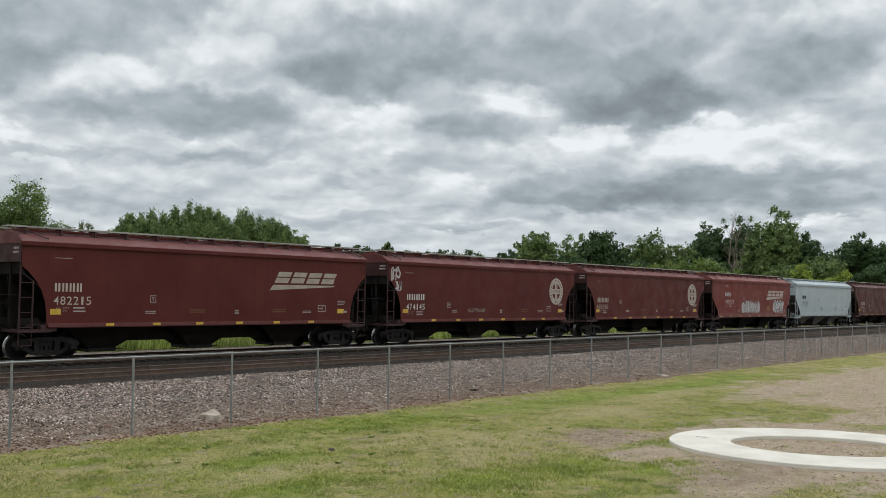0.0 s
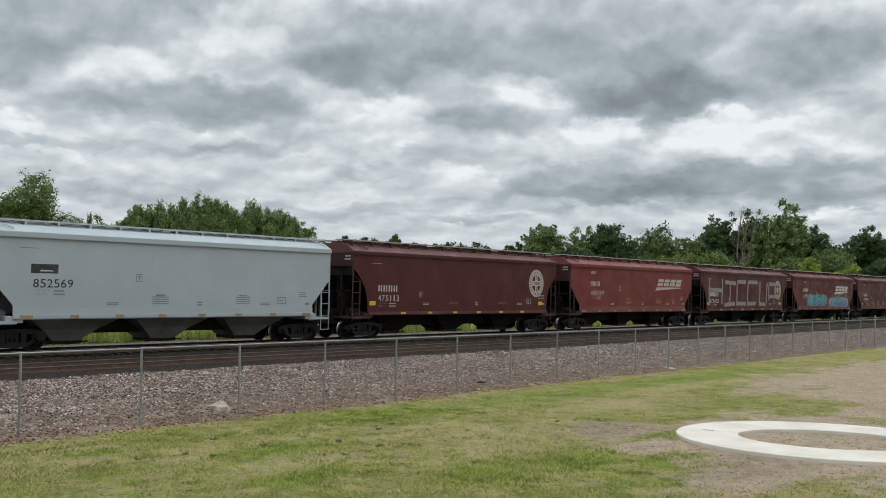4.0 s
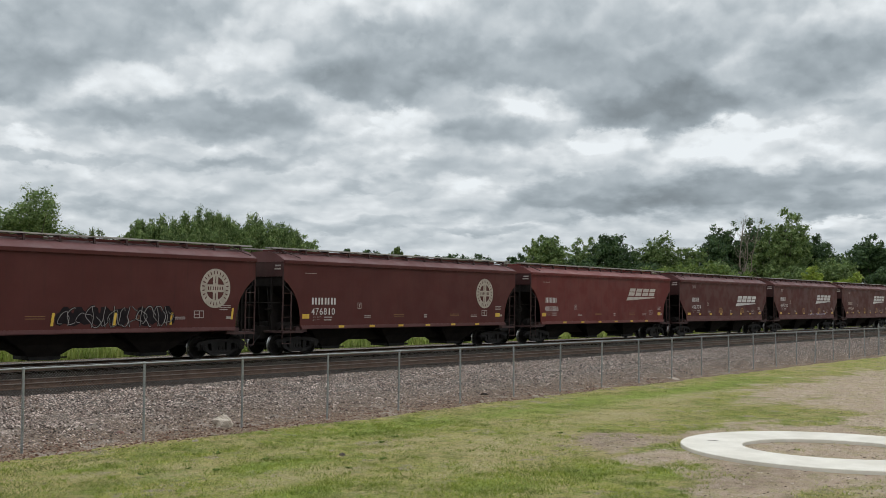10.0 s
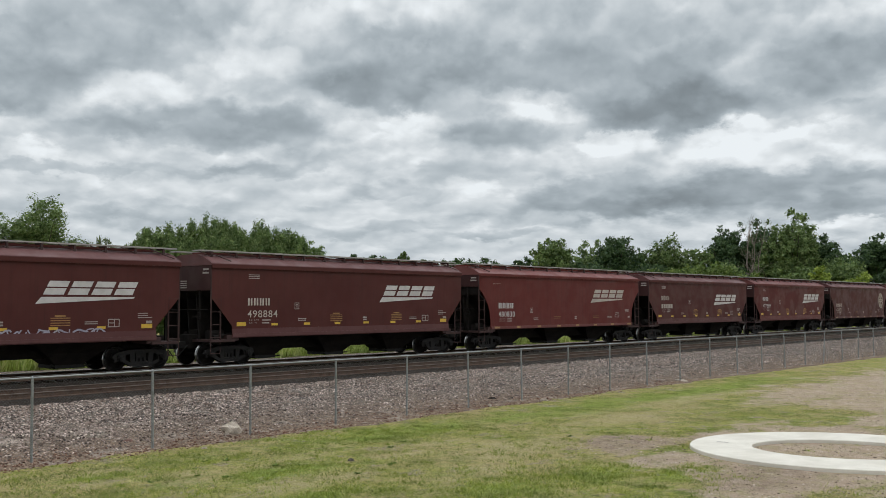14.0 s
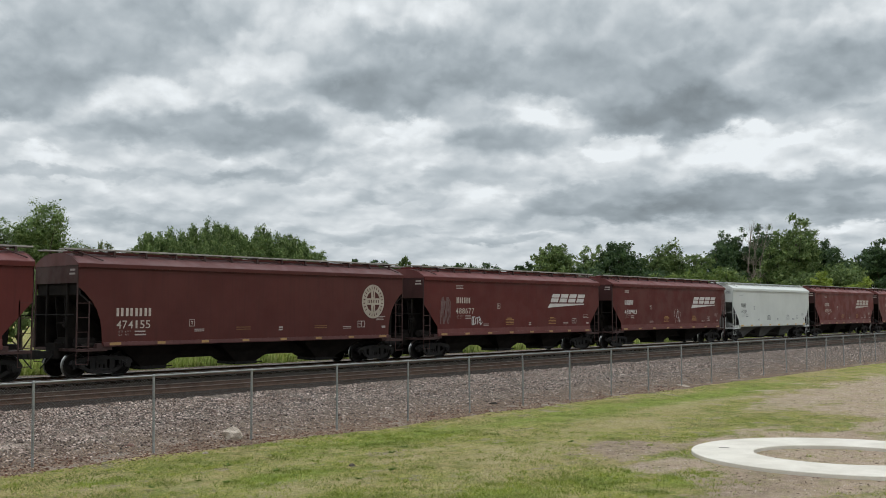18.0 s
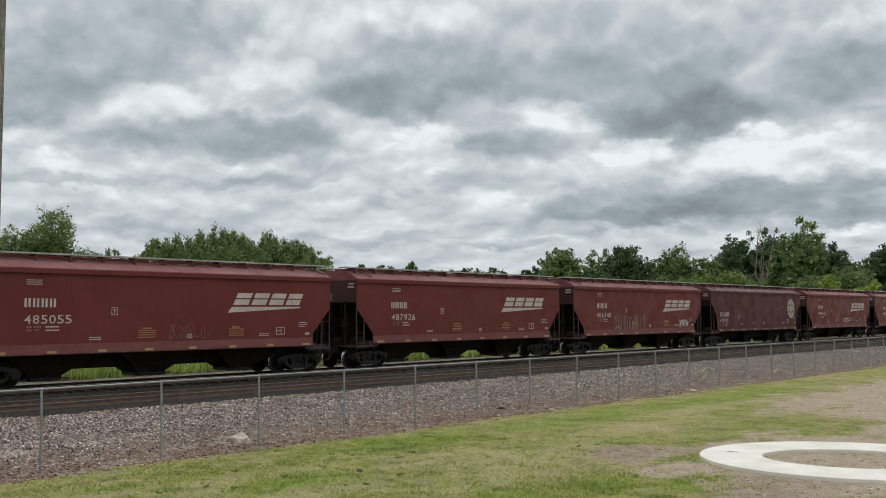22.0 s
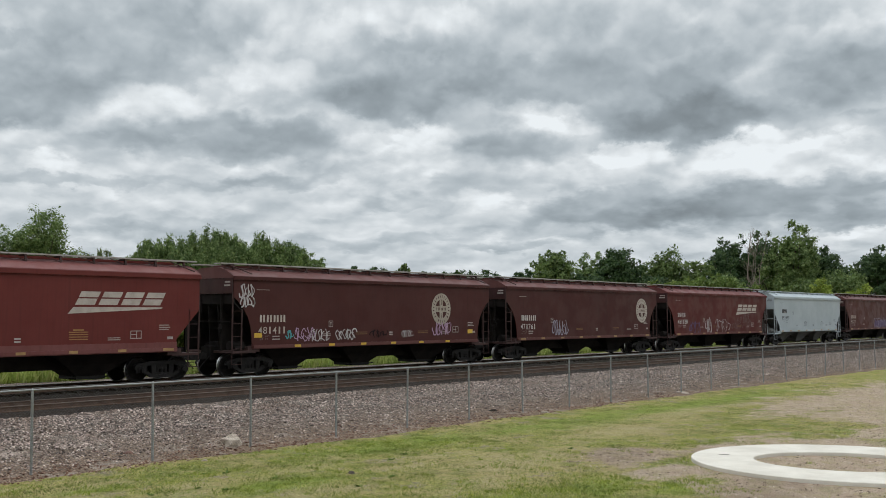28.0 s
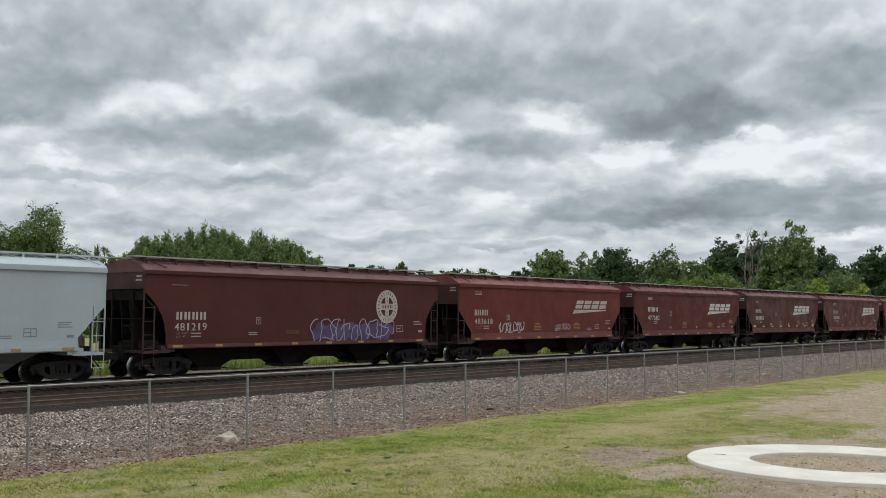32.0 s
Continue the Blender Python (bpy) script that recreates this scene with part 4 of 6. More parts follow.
BR = "leafy green broadleaf tree beyond the tracks"
TREES = [("tree", 41.1, 85.6, 12.5, 3.3, "fresh", "round", 2.4, .27), ("tree", 38.2, 87.2, 10.9, 2.3, "fresh", "round", 1.8, .27), ("tree", 44.9, 83.8, 9.3, 1.5, "olive", "round", 0.3, .24), ("tree", 46.8, 82.7, 9.3, 1.3, "olive", "round", 0.3, .24), ("tree", 46.9, 77.0, 9.2, 1.9, "fresh", "upright", 1.2, .25), ("tree", 166.0, 71.0, 18.4, 4.0, "dark", "tall", 1.9, .40), ("tree", 58.0, 105.1, 10.2, 3.3, "olive", "upright", 0.16, .30),
         ("tree", 48.4, 76.1, 9.9, 2.9, "deep", "upright", 1.05, .27), ("tree", 51.1, 74.1, 10.6, 3.4, "deep", "upright", 1.05, .27),
         ("tree", 55.8, 72.2, 10.2, 3.0, "deep", "upright", 1.05, .27), ("tree", 60.0, 72.0, 9.5, 2.3, "fresh", "upright", 1.05, .27), ("tree", 72.6, 82.6, 9.5, 2.3, "fresh", "round", 1.2, .30),
         ("tree", 53.5, 73.9, 10.6, 2.8, "deep", "upright", 1.05, .27), ("tree", 58.2, 71.8, 9.7, 2.4, "deep", "upright", 1.05, .27), ("tree", 45.6, 77.6, 8.0, 2.0, "bright", "upright", 0.6, .27), ("tree", 63.4, 76.5, 9.4, 2.0, "fresh", "upright", 1.0, .27),
         ("bush", 122.0, 79.0, 8.6, 4.5, "dark", "bush", 1.3, .36), ("bush", 131.0, 74.0, 8.6, 4.5, "dark", "bush", 1.3, .36), ("bush", 141.0, 66.0, 9.0, 4.5, "mid", "bush", 1.3, .36),
         ("tree", 146.0, 68.5, 13.2, 3.2, "dark", "round", 1.2, .38), ("tree", 165.0, 68.5, 15.2, 3.6, "dark", "tall", 1.2, .42),
         ("bush", 150.0, 57.0, 8.6, 3.4, "mid", "bush", 1.2, .38), ("bush", 160.0, 55.5, 10.0, 4.6, "mid", "bush", 1.2, .40), ("bush", 172.0, 58.0, 9.6, 4.6, "mid", "bush", 1.2, .42), ("bush", 182.0, 52.0, 9.6, 4.6, "dark", "bush", 1.2, .44),
         ("tree", 150.8, 160.2, 14.5, 2.8, "dark", "round", 1.0, .5), ("tree", 154.5, 156.6, 14.2, 4.0, "dark", "round", 1.0, .5), ("tree", 144.2, 138.6, 13.6, 2.2, "mid", "upright", 0.6, .4),
         ("tree", 259.3, 235.0, 19.6, 7.5, "dark", "round", 0.5, .9), ("tree", 266.1, 227.3, 19.6, 7.5, "dark", "round", 0.5, .9), ("tree", 272.7, 219.4, 19.8, 7.5, "dark", "round", 0.5, .9),
         ("tree", 144.4, 107.4, 11.9, 2.5, "dark", "round", 1.1, .42),
         ("tree", 118.2, 82.3, 12.5, 3.4, "mid", "round", 1.7, .36), ("tree", 126.4, 80.9, 13.5, 3.3, "fresh", "round", 1.2, .36), ("tree", 128.4, 77.6, 13.4, 3.3, "dark", "round", 1.2, .36),
         ("tree", 135.7, 76.9, 11.6, 2.8, "mid", "round", 1.1, .36), ("tree", 137.9, 73.0, 13.6, 4.2, "mid", "round", 1.0, .36), ("tree", 139.7, 69.6, 12.1, 2.4, "mid", "round", 1.1, .36),
         ("bush", 93.5, 50.5, 6.7, 3.5, "bright", "bush", 1.3, .30), ("bush", 94.9, 47.9, 6.9, 2.5, "bright", "bush", 1.3, .30), ("bush", 96.1, 45.3, 7.2, 2.3, "bright", "bush", 1.2, .30), ("bush", 97.4, 42.4, 6.0, 2.0, "bright", "bush", 1.2, .30),
         ("tree", 163.4, 76.6, 16.8, 3.4, "dark", "tall", 1.9, .42), ("tree", 164.0, 74.4, 18.2, 3.6, "dark", "tall", 1.9, .42),
         ("tree", 159.6, 65.4, 17.6, 3.6, "fresh", "tall", 2.0, .42), ("tree", 160.6, 62.6, 19.0, 4.0, "fresh", "tall", 2.2, .42), ("tree", 166.7, 59.9, 14.6, 3.6, "dark", "round", 1.7, .42),
         ("bush", 131.4, 47.6, 7.9, 2.3, "lime", "bush", 1.5, .34), ("bush", 133.4, 42.9, 6.9, 2.4, "lime", "bush", 1.3, .34),
         ("tree", 189.9, 62.9, 12.3, 3.4, "fresh", "round", 1.1, .46), ("tree", 191.4, 58.1, 16.3, 4.4, "dark", "round", 1.2, .46), ("tree", 192.8, 53.0, 14.7, 4.9, "dark", "round", 0.8, .50), ("tree", 194.2, 47.5, 14.1, 5.3, "mid", "round", 0.6, .55)]
for k in range(22):
    hx = 20 + 5.6 * k
    TREES.append(("bush", hx, 53.0 + 2.5 * math.sin(k * 2.1), 3.7 + 0.7 * math.sin(k * 1.7), 3.6, "mid" if k % 3 else "olive", "bush", 0.5, .52))
for i, (nm, x, y, top, rad, leaf, shape, dense, size) in enumerate(TREES):
    lab = {"dark": "dark green dense tree beyond the tracks", "olive": "thin olive green tree beyond the tracks", "bright": "bright green low bush beyond the tracks", "lime": "yellow-green low bush beyond the tracks"}.get(leaf, BR)
    tree(nm, x, y, top, rad, leaf, lab, shape, dense, size, 40 + i)


# the bare tree among the green ones
def dead_tree(x, y, top, seed):
    r = np.random.default_rng(seed)
    root = thing("dead_tree", pose(x, y, -0.85), "leafless grey dead tree among green trees", "tree", "trees beyond the railway")
    ht = top + 0.85
    tb, lb = Build(), Build()
    for q in range(5):
        p = Vector((r.uniform(-1.2, 1.2), r.uniform(-.6, .6), 0))
        rr = 0.17
        for s in range(6):
            c = p + Vector((r.normal(0, .45), r.normal(0, .3), ht / 6.2))
            tb.tube(p, c, rr, 6, rr * 0.78, caps=False)
            for w in range(4):
                e = c + Vector((r.normal(0, 1.0), r.normal(0, .8), r.uniform(0.5, 1.9)))
                lb.tube(c, e, rr * 0.4, 4, rr * 0.1, caps=False)
                for z in range(3):
                    k = c.lerp(e, r.uniform(.4, 1))
                    lb.tube(k, k + Vector((r.normal(0, .6), r.normal(0, .5), r.uniform(.2, 1.0))), rr * 0.14, 3, .01, caps=False)
            p, rr = c, rr * 0.78
    part("trunk", tb, M_DEAD, root)
    part("branchwork", lb, M_DEAD, root)


dead_tree(153.0, 66.6, 15.6, 5)


# ---------------------------------------------------------------- the train
def paint(name, a, b, grime, rough=0.5, streak=0.40):
    """Weathered car paint: broad fading, vertical run-off streaks, dust low down on the side."""
    g = Graph(name)
    v = g.coords(jitter=True)
    col = g.mix(g.noise(v, 0.5, 5.0, 0.6), a, b)
    st = g.coords(scale=(7.0, 2.0, 0.35), jitter=True)
    col = g.mix(g.math("MULTIPLY", g.noise(st, 1.2, 5.0, 0.65, 0.45, 0.8), streak), col, grime)
    col = g.mix(g.math("MULTIPLY", g.noise(v, 3.0, 6.0, 0.7, 0.55, 0.8), 0.25), col, grime)
    g.bump(g.noise(v, 1.4, 2.0), 0.08, 0.02)
    rr = g.ramp(g.noise(v, 1.1), 0.0, 1.0, rough - 0.08, rough + 0.14)
    return g.finish(col, rr, 0.0, 0.16)


PAINT = {"r": paint("red_oxide_paint", (0.120, 0.0245, 0.0205), (0.139, 0.0315, 0.0262), (0.072, 0.0195, 0.0165)),
         "b": paint("bright_red_paint", (0.158, 0.033, 0.027), (0.178, 0.042, 0.034), (0.100, 0.027, 0.022)),
         "m": paint("maroon_paint", (0.086, 0.0178, 0.0148), (0.104, 0.0236, 0.0195), (0.055, 0.0165, 0.0142)),
         "d": paint("dark_brown_paint", (0.073, 0.0196, 0.0165), (0.088, 0.0260, 0.0215), (0.045, 0.0185, 0.0158)),
         "k": paint("sooty_brown_paint", (0.060, 0.0180, 0.0155), (0.072, 0.0235, 0.0200), (0.038, 0.0165, 0.014)),
         "o": paint("faded_orange_paint", (0.112, 0.0230, 0.0190), (0.130, 0.0295, 0.0242), (0.064, 0.019, 0.016)),
         "w": paint("grey_white_paint", (0.36, 0.395, 0.41), (0.40, 0.435, 0.45), (0.30, 0.315, 0.32), 0.45, 0.15),
         "c": paint("cream_white_paint", (0.53, 0.535, 0.50), (0.575, 0.58, 0.545), (0.43, 0.42, 0.38), 0.45, 0.15)}
# chalky roof paint, lightened in colour for reflected sky; dusty paint on the sills
ROOF = {"r": paint("chalky_skylit_red_paint", (0.150, 0.050, 0.045), (0.185, 0.070, 0.064), (0.085, 0.034, 0.030)),
        "b": paint("chalky_skylit_bright_paint", (0.175, 0.058, 0.050), (0.210, 0.078, 0.070), (0.105, 0.040, 0.035)),
        "m": paint("chalky_skylit_maroon_paint", (0.125, 0.040, 0.037), (0.155, 0.057, 0.053), (0.070, 0.028, 0.025)),
        "d": paint("chalky_skylit_brown_paint", (0.105, 0.042, 0.040), (0.130, 0.058, 0.055), (0.062, 0.030, 0.028)),
        "k": paint("chalky_skylit_sooty_paint", (0.110, 0.042, 0.038), (0.138, 0.058, 0.053), (0.062, 0.029, 0.026)),
        "o": paint("chalky_skylit_orange_paint", (0.150, 0.050, 0.045), (0.185, 0.070, 0.064), (0.085, 0.034, 0.030)), "w": PAINT["w"], "c": PAINT["c"]}
# grime on pale cars' bays and ends, darkened further in colour for shade
M_LOWGREY = simple("grimy_shaded_grey_paint", (0.105, 0.102, 0.096), (0.21, 0.205, 0.195), 1.2, 0.85, jitter=True)
# soot-black underbody; the shade beneath the cars is in this colour too
M_UNDER = simple("sooty_shaded_underframe", (0.009, 0.0072, 0.0068), (0.024, 0.019, 0.0165), 2.0, 0.85, jitter=True, spec=0.15)
M_IRON = simple("cast_iron", (0.008, 0.007, 0.0066), (0.023, 0.0195, 0.018), 5.0, 0.65, 0.0, jitter=True, spec=0.25)
def wheel_material():
    g = Graph("wheel_steel")
    v = g.coords()
    sep = g.node("ShaderNodeSeparateXYZ")
    g.link(v, sep.inputs[0])
    rad = g.math("SQRT", g.math("ADD", g.math("MULTIPLY", sep.outputs[0], sep.outputs[0]), g.math("MULTIPLY", sep.outputs[2], sep.outputs[2])))
    rim = g.ramp(rad, 0.445, 0.452)
    col = g.mix(rim, g.mix(g.noise(v, 6.0), (0.007, 0.006, 0.0055), (0.020, 0.016, 0.014)), (0.42, 0.41, 0.40))
    g.bsdf.inputs["Metallic"].default_value = 0.0
    m = g.finish(col, g.ramp(rim, 0.0, 1.0, 0.8, 0.32), 0.0, 0.2)
    g.link(rim, g.bsdf.inputs["Metallic"])
    return m


M_WHEEL = wheel_material()
M_BOARD = simple("galvanised_walkway", (0.26, 0.235, 0.21), (0.42, 0.39, 0.36), 4.0, 0.7, 0.2)
M_PALEBOARD = simple("pale_walkway_paint", (0.33, 0.345, 0.35), (0.46, 0.475, 0.48), 4.0, 0.7)
# end walls: shade from the next car is mixed into this grimy colour
DIRTY_SHADED_END = paint("grimy_shaded_end_paint", (0.046, 0.019, 0.018), (0.060, 0.026, 0.024), (0.028, 0.014, 0.013))
M_CREAM = simple("cream_lettering", (0.36, 0.30, 0.255), (0.50, 0.43, 0.375), 3.0, 0.7, bump=0, jitter=True)
M_FADED = simple("faded_cream_lettering", (0.29, 0.24, 0.19), (0.43, 0.365, 0.30), 3.0, 0.7, bump=0, jitter=True)
M_WHITE = simple("white_lettering", (0.46, 0.42, 0.39), (0.60, 0.56, 0.53), 3.0, 0.7, bump=0, jitter=True)
M_STENCIL = simple("dim_stencil_paint", (0.27, 0.22, 0.20), (0.42, 0.36, 0.33), 3.0, 0.7, bump=0, jitter=True)
M_GREYINK = simple("grey_stencil_paint", (0.14, 0.145, 0.15), (0.22, 0.225, 0.23), 3.0, 0.7, bump=0)
M_BLACK = simple("black_lettering", (0.02, 0.02, 0.022), (0.05, 0.05, 0.052), 3.0, 0.6, bump=0)
M_AMBER = simple("amber_reflector", (0.27, 0.155, 0.065), (0.42, 0.25, 0.095), 4.0, 0.4, bump=0, jitter=True)
M_YELLOW = simple("yellow_reflector", (0.52, 0.30, 0.03), (0.66, 0.42, 0.06), 4.0, 0.4, bump=0)
M_BRACKET = simple("dirty_bracket_paint", (0.040, 0.019, 0.017), (0.066, 0.032, 0.028), 4.0, 0.8, bump=0)
M_OCHRE = simple("ochre_stencil", (0.26, 0.13, 0.045), (0.36, 0.20, 0.07), 4.0, 0.7, bump=0)
M_DIMOCHRE = simple("worn_ochre_stencil", (0.13, 0.06, 0.025), (0.22, 0.115, 0.04), 4.0, 0.7, bump=0)
SPRAY = {"grey": simple("grey_spray", (0.20, 0.18, 0.17), (0.30, 0.27, 0.255), 3.0, 0.8, bump=0),
         "white": simple("white_spray", (0.40, 0.36, 0.35), (0.55, 0.51, 0.50), 3.0, 0.8, bump=0),
         "cyan": simple("cyan_spray", (0.05, 0.24, 0.26), (0.11, 0.38, 0.38), 1.2, 0.6, bump=0),
         "blue": simple("blue_spray", (0.05, 0.10, 0.22), (0.10, 0.20, 0.36), 1.2, 0.6, bump=0),
         "pink": simple("pink_spray", (0.26, 0.07, 0.14), (0.34, 0.13, 0.20), 1.2, 0.6, bump=0),
         "purple": simple("purple_spray", (0.06, 0.035, 0.085), (0.12, 0.07, 0.15), 2.0, 0.7, bump=0),
         "rose": simple("rose_spray", (0.34, 0.20, 0.30), (0.46, 0.31, 0.41), 2.0, 0.7, bump=0),
         "navy": simple("navy_spray", (0.015, 0.03, 0.09), (0.03, 0.06, 0.15), 2.0, 0.6, bump=0),
         "black": simple("black_spray", (0.009, 0.007, 0.008), (0.022, 0.016, 0.017), 3.0, 0.8, bump=0, spec=0.1),
         "lilac": simple("lilac_spray", (0.27, 0.25, 0.31), (0.40, 0.37, 0.43), 2.0, 0.7, bump=0),
         "rust": simple("rust_spray", (0.085, 0.026, 0.016), (0.17, 0.06, 0.028), 2.5, 0.8, bump=0),
         "orange": simple("orange_spray", (0.30, 0.10, 0.03), (0.42, 0.17, 0.05), 2.0, 0.7, bump=0),
         "faint": simple("faint_grey_spray", (0.125, 0.07, 0.066), (0.17, 0.11, 0.10), 3.0, 0.8, bump=0)}

LEN = {"o": 18.12, "m": 17.52, "n": 16.88, "w": 16.92}
HALF = 1.60          # half the width over the side sheets
CORNER = 0.76        # from the middle of the gap to the side sheet
TRUCK = 2.05         # from the middle of the gap to the bogie's centre


def side_outline(kind, L):
    """The side sheet as (x, z), from the lower left corner round."""
    c = CORNER
    if kind == "o":
        left = [(1.74, 1.17), (1.73, 1.60), (1.66, 2.05), (1.52, 2.45), (1.32, 2.77), (1.02, 3.10), (c, 3.30)]
    else:
        left = [(1.80, 1.17), (1.78, 1.62), (c + .02, 2.74)]
    left += [(c, 4.03)]
    return left + [(L - x, z) for x, z in reversed(left)]


def roof_line():
    return [(-HALF - .02, 4.06), (-HALF - .02, 4.13), (-HALF + .04, 4.17), (-1.15, 4.38), (-.72, 4.50), (-.3, 4.53), (.3, 4.53), (.72, 4.50), (1.15, 4.38), (HALF - .04, 4.17), (HALF + .02, 4.13), (HALF + .02, 4.06)]


def bogie_meshes():
    sf = Build()
    y0, y1 = -.09, .09
    # cast side frame: arched top bar, sagging bottom bar, two columns, jaws and boxes over the axles
    sf.prism([(-1.22, .50), (-1.16, .65), (-1.0, .71), (-.58, .78), (.58, .78), (1.0, .71), (1.16, .65), (1.22, .50), (1.05, .47), (.66, .60), (.42, .65), (-.42, .65), (-.66, .60), (-1.05, .47)], y0, y1)
    sf.prism([(-1.05, .48), (-.50, .18), (-.38, .15), (.38, .15), (.50, .18), (1.05, .48), (.96, .57), (.40, .27), (-.40, .27), (-.96, .57)], y0, y1)
    for s in (-1, 1):
        sf.prism([(s * .28, .26), (s * .46, .26), (s * .50, .68), (s * .28, .68)], y0 + .01, y1 - .01)
        sf.prism([(s * .70, .30), (s * .78, .30), (s * .78, .60), (s * .66, .60)], y0 + .01, y1 - .01)
        sf.prism([(s * 1.02, .34), (s * 1.12, .34), (s * 1.18, .60), (s * 1.02, .60)], y0 + .01, y1 - .01)
        sf.box(s * .89 - .15, s * .89 + .15, y0 - .05, y1 + .02, .38, .60)
        sf.tube((s * .89, y0 - .15, .457), (s * .89, y1, .457), .115, 12)
        sf.tube((s * .89, y0 - .18, .457), (s * .89, y0 - .15, .457), .06, 8)
    sf.box(-.28, .28, y0 + .03, y1 - .03, .28, .34)
    bol = Build().box(-.22, .22, -1.05, 1.05, .48, .80)
    for s in (-1, 1):
        for x in (-.2, 0, .2):
            bol.tube((x * .85, s * 1.0, .30), (x * .85, s * 1.0, .52), .07, 8)
    bol.box(-.45, .45, -.5, .5, .62, .72)
    wh = Build()
    for s in (-1, 1):
        y = .70 * s
        o = -1 if s < 0 else 1
        wh.lathe([(0.08, y + .09 * o), (.16, y + .06 * o), (.36, y + .01 * o), (.38, y + .075 * o), (.452, y + .07 * o), (.46, y - .035 * o), (.49, y - .06 * o), (.38, y - .075 * o), (.08, y - .06 * o)], 20)
    wh.tube((0, -1.02, 0), (0, 1.02, 0), .075, 10)
    return sf.mesh("side_frame", M_IRON), bol.mesh("bolster", M_IRON), wh.mesh("wheelset", M_WHEEL)


SIDE_FRAME, BOLSTER, WHEELSET = bogie_meshes()


def ladder(outer, inner, y, z0, z1, tall, rungs):
    """A side ladder: its outer stile runs up to the eave, its stirrup hangs below."""
    b = Build()
    for x, top in ((outer, tall), (inner, z1)):
        b.box(x - .02, x + .02, y - .03, y + .03, z0, top)
        b.tube((x, y, z0), (x, y, .52), .016, 6)
    for i in range(rungs):
        z = z0 + .12 + (z1 - z0 - .20) * i / max(1, rungs - 1)
        b.tube((outer, y - .02, z), (inner, y - .02, z), .014, 6)
    b.tube((outer, y, .53), (inner, y, .53), .016, 6)
    return b


def hopper_car(kind, tone):
    """A covered hopper, its left gap at x = 0, on rails at z = 0."""
    L = LEN[kind]
    pnt = PAINT[tone]
    light = tone in "wc"
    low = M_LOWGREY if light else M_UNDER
    word = {"r": "red oxide", "b": "bright oxide red", "m": "maroon", "d": "dark brown", "k": "sooty dark brown", "o": "faded orange-brown", "w": "light grey", "c": "cream white"}[tone]
    car = thing("hopper_car", pose(0, 33.84, 0), f"{word} covered grain hopper rail car rolling on the track", "rail car", "cars of the train")
    out = side_outline(kind, L)
    bracket_mat = pnt if light else M_BRACKET
    board_mat = M_PALEBOARD if light else M_BOARD
    body = Build()
    for s in (-1, 1):
        body.prism(out, s * HALF, s * (HALF - .03))
    body.box(CORNER + .6, L - CORNER - .6, -HALF + .04, HALF - .04, 3.2, 3.9)
    part("body", body, pnt, car, f"{word} painted steel side sheets")
    rf = Build().prism(roof_line(), CORNER - .02, L - CORNER + .02, "x")
    part("roof", rf, ROOF[tone], car, "shallow sloping steel roof")
    for s in (-1, 1):
        eave = Build().box(CORNER, L - CORNER, s * (HALF + .05) - .035, s * (HALF + .05) + .035, 3.985 if kind == "o" else 3.945, 4.125 if kind == "o" else 4.095)
        part("eave_strip", eave, pnt, car)
        sill = Build().box(1.78, L - 1.78, s * (HALF + .03) - .035, s * (HALF + .03) + .035, 1.165, 1.295)
        sill = part("side_sill", sill, ROOF[tone], car, "raised side sill along the bottom")
        part("sill_flange", Build().box(1.78, L - 1.78, s * (HALF - .06) - .07, s * (HALF - .06) + .07, 1.13, 1.164), ROOF[tone], sill)
        if kind != "o":
            part("sill_band", Build().box(1.78, L - 1.78, s * (HALF + .005) - .02, s * (HALF + .005) + .02, 1.296, 1.50), ROOF[tone], sill, "flat band above the sill")
        wk = Build()
        for q in range(3):
            wk.box(.55, L - .55, s * .80 - .23 + q * .165, s * .80 - .23 + q * .165 + .13, 4.64, 4.685)
        wk.box(.55, L - .55, s * 1.045 - .012, s * 1.045 + .012, 4.635, 4.69)
        board = part("running_board", wk, board_mat, car, "grated metal walkway on the roof")
        if light:
            board.matrix_basis = pose(0, 0, -.11)
        br = Build().prism([(s * 1.06, 4.64), (s * 1.10, 4.37), (s * 1.03, 4.40), (s * .98, 4.58), (s * .6, 4.58), (s * .6, 4.64)], -.035, .035, "x").tube((0, s * 1.07, 4.41), (-.62, s * 1.04, 4.63), .016, 5).mesh("bracket", bracket_mat)
        if s < 0:
            nb = 13
            for i in range(nb):
                part("bracket", br, bracket_mat, board).matrix_basis = pose(1.15 + (L - 2.3) * i / (nb - 1), 0, 0)
        for x in (CORNER + .25, L - CORNER - .95):
            part("grab_rod", Build().tube((x, s * 1.0, 4.60), (x + .75, s * 1.53, 4.24), .024, 6), M_BRACKET if not light else pnt, car)
    hat = Build().box(1.2, L / 2 - .3, -.42, .42, 4.53, 4.63).mesh("roof_hatch", pnt)
    part("roof_hatch", hat, pnt, car)
    part("roof_hatch", hat, pnt, car).matrix_basis = pose(L / 2 - .9, 0, 0)
    for e in (0, 1):
        X = (lambda x: x) if e == 0 else (lambda x: L - x)
        a, c = sorted((X(CORNER), X(CORNER + .05)))
        top = [(p, q) for p, q in roof_line() if q < 4.5 and abs(p) < 1.58]
        foot = 3.42 if kind == "o" else 3.05
        part("end_panel", Build().prism([(-HALF + .03, foot), (-HALF + .03, 4.10)] + top + [(HALF - .03, 4.10), (HALF - .03, foot)], a, c, "x"), pnt if light else DIRTY_SHADED_END, car, "upper steel end wall")
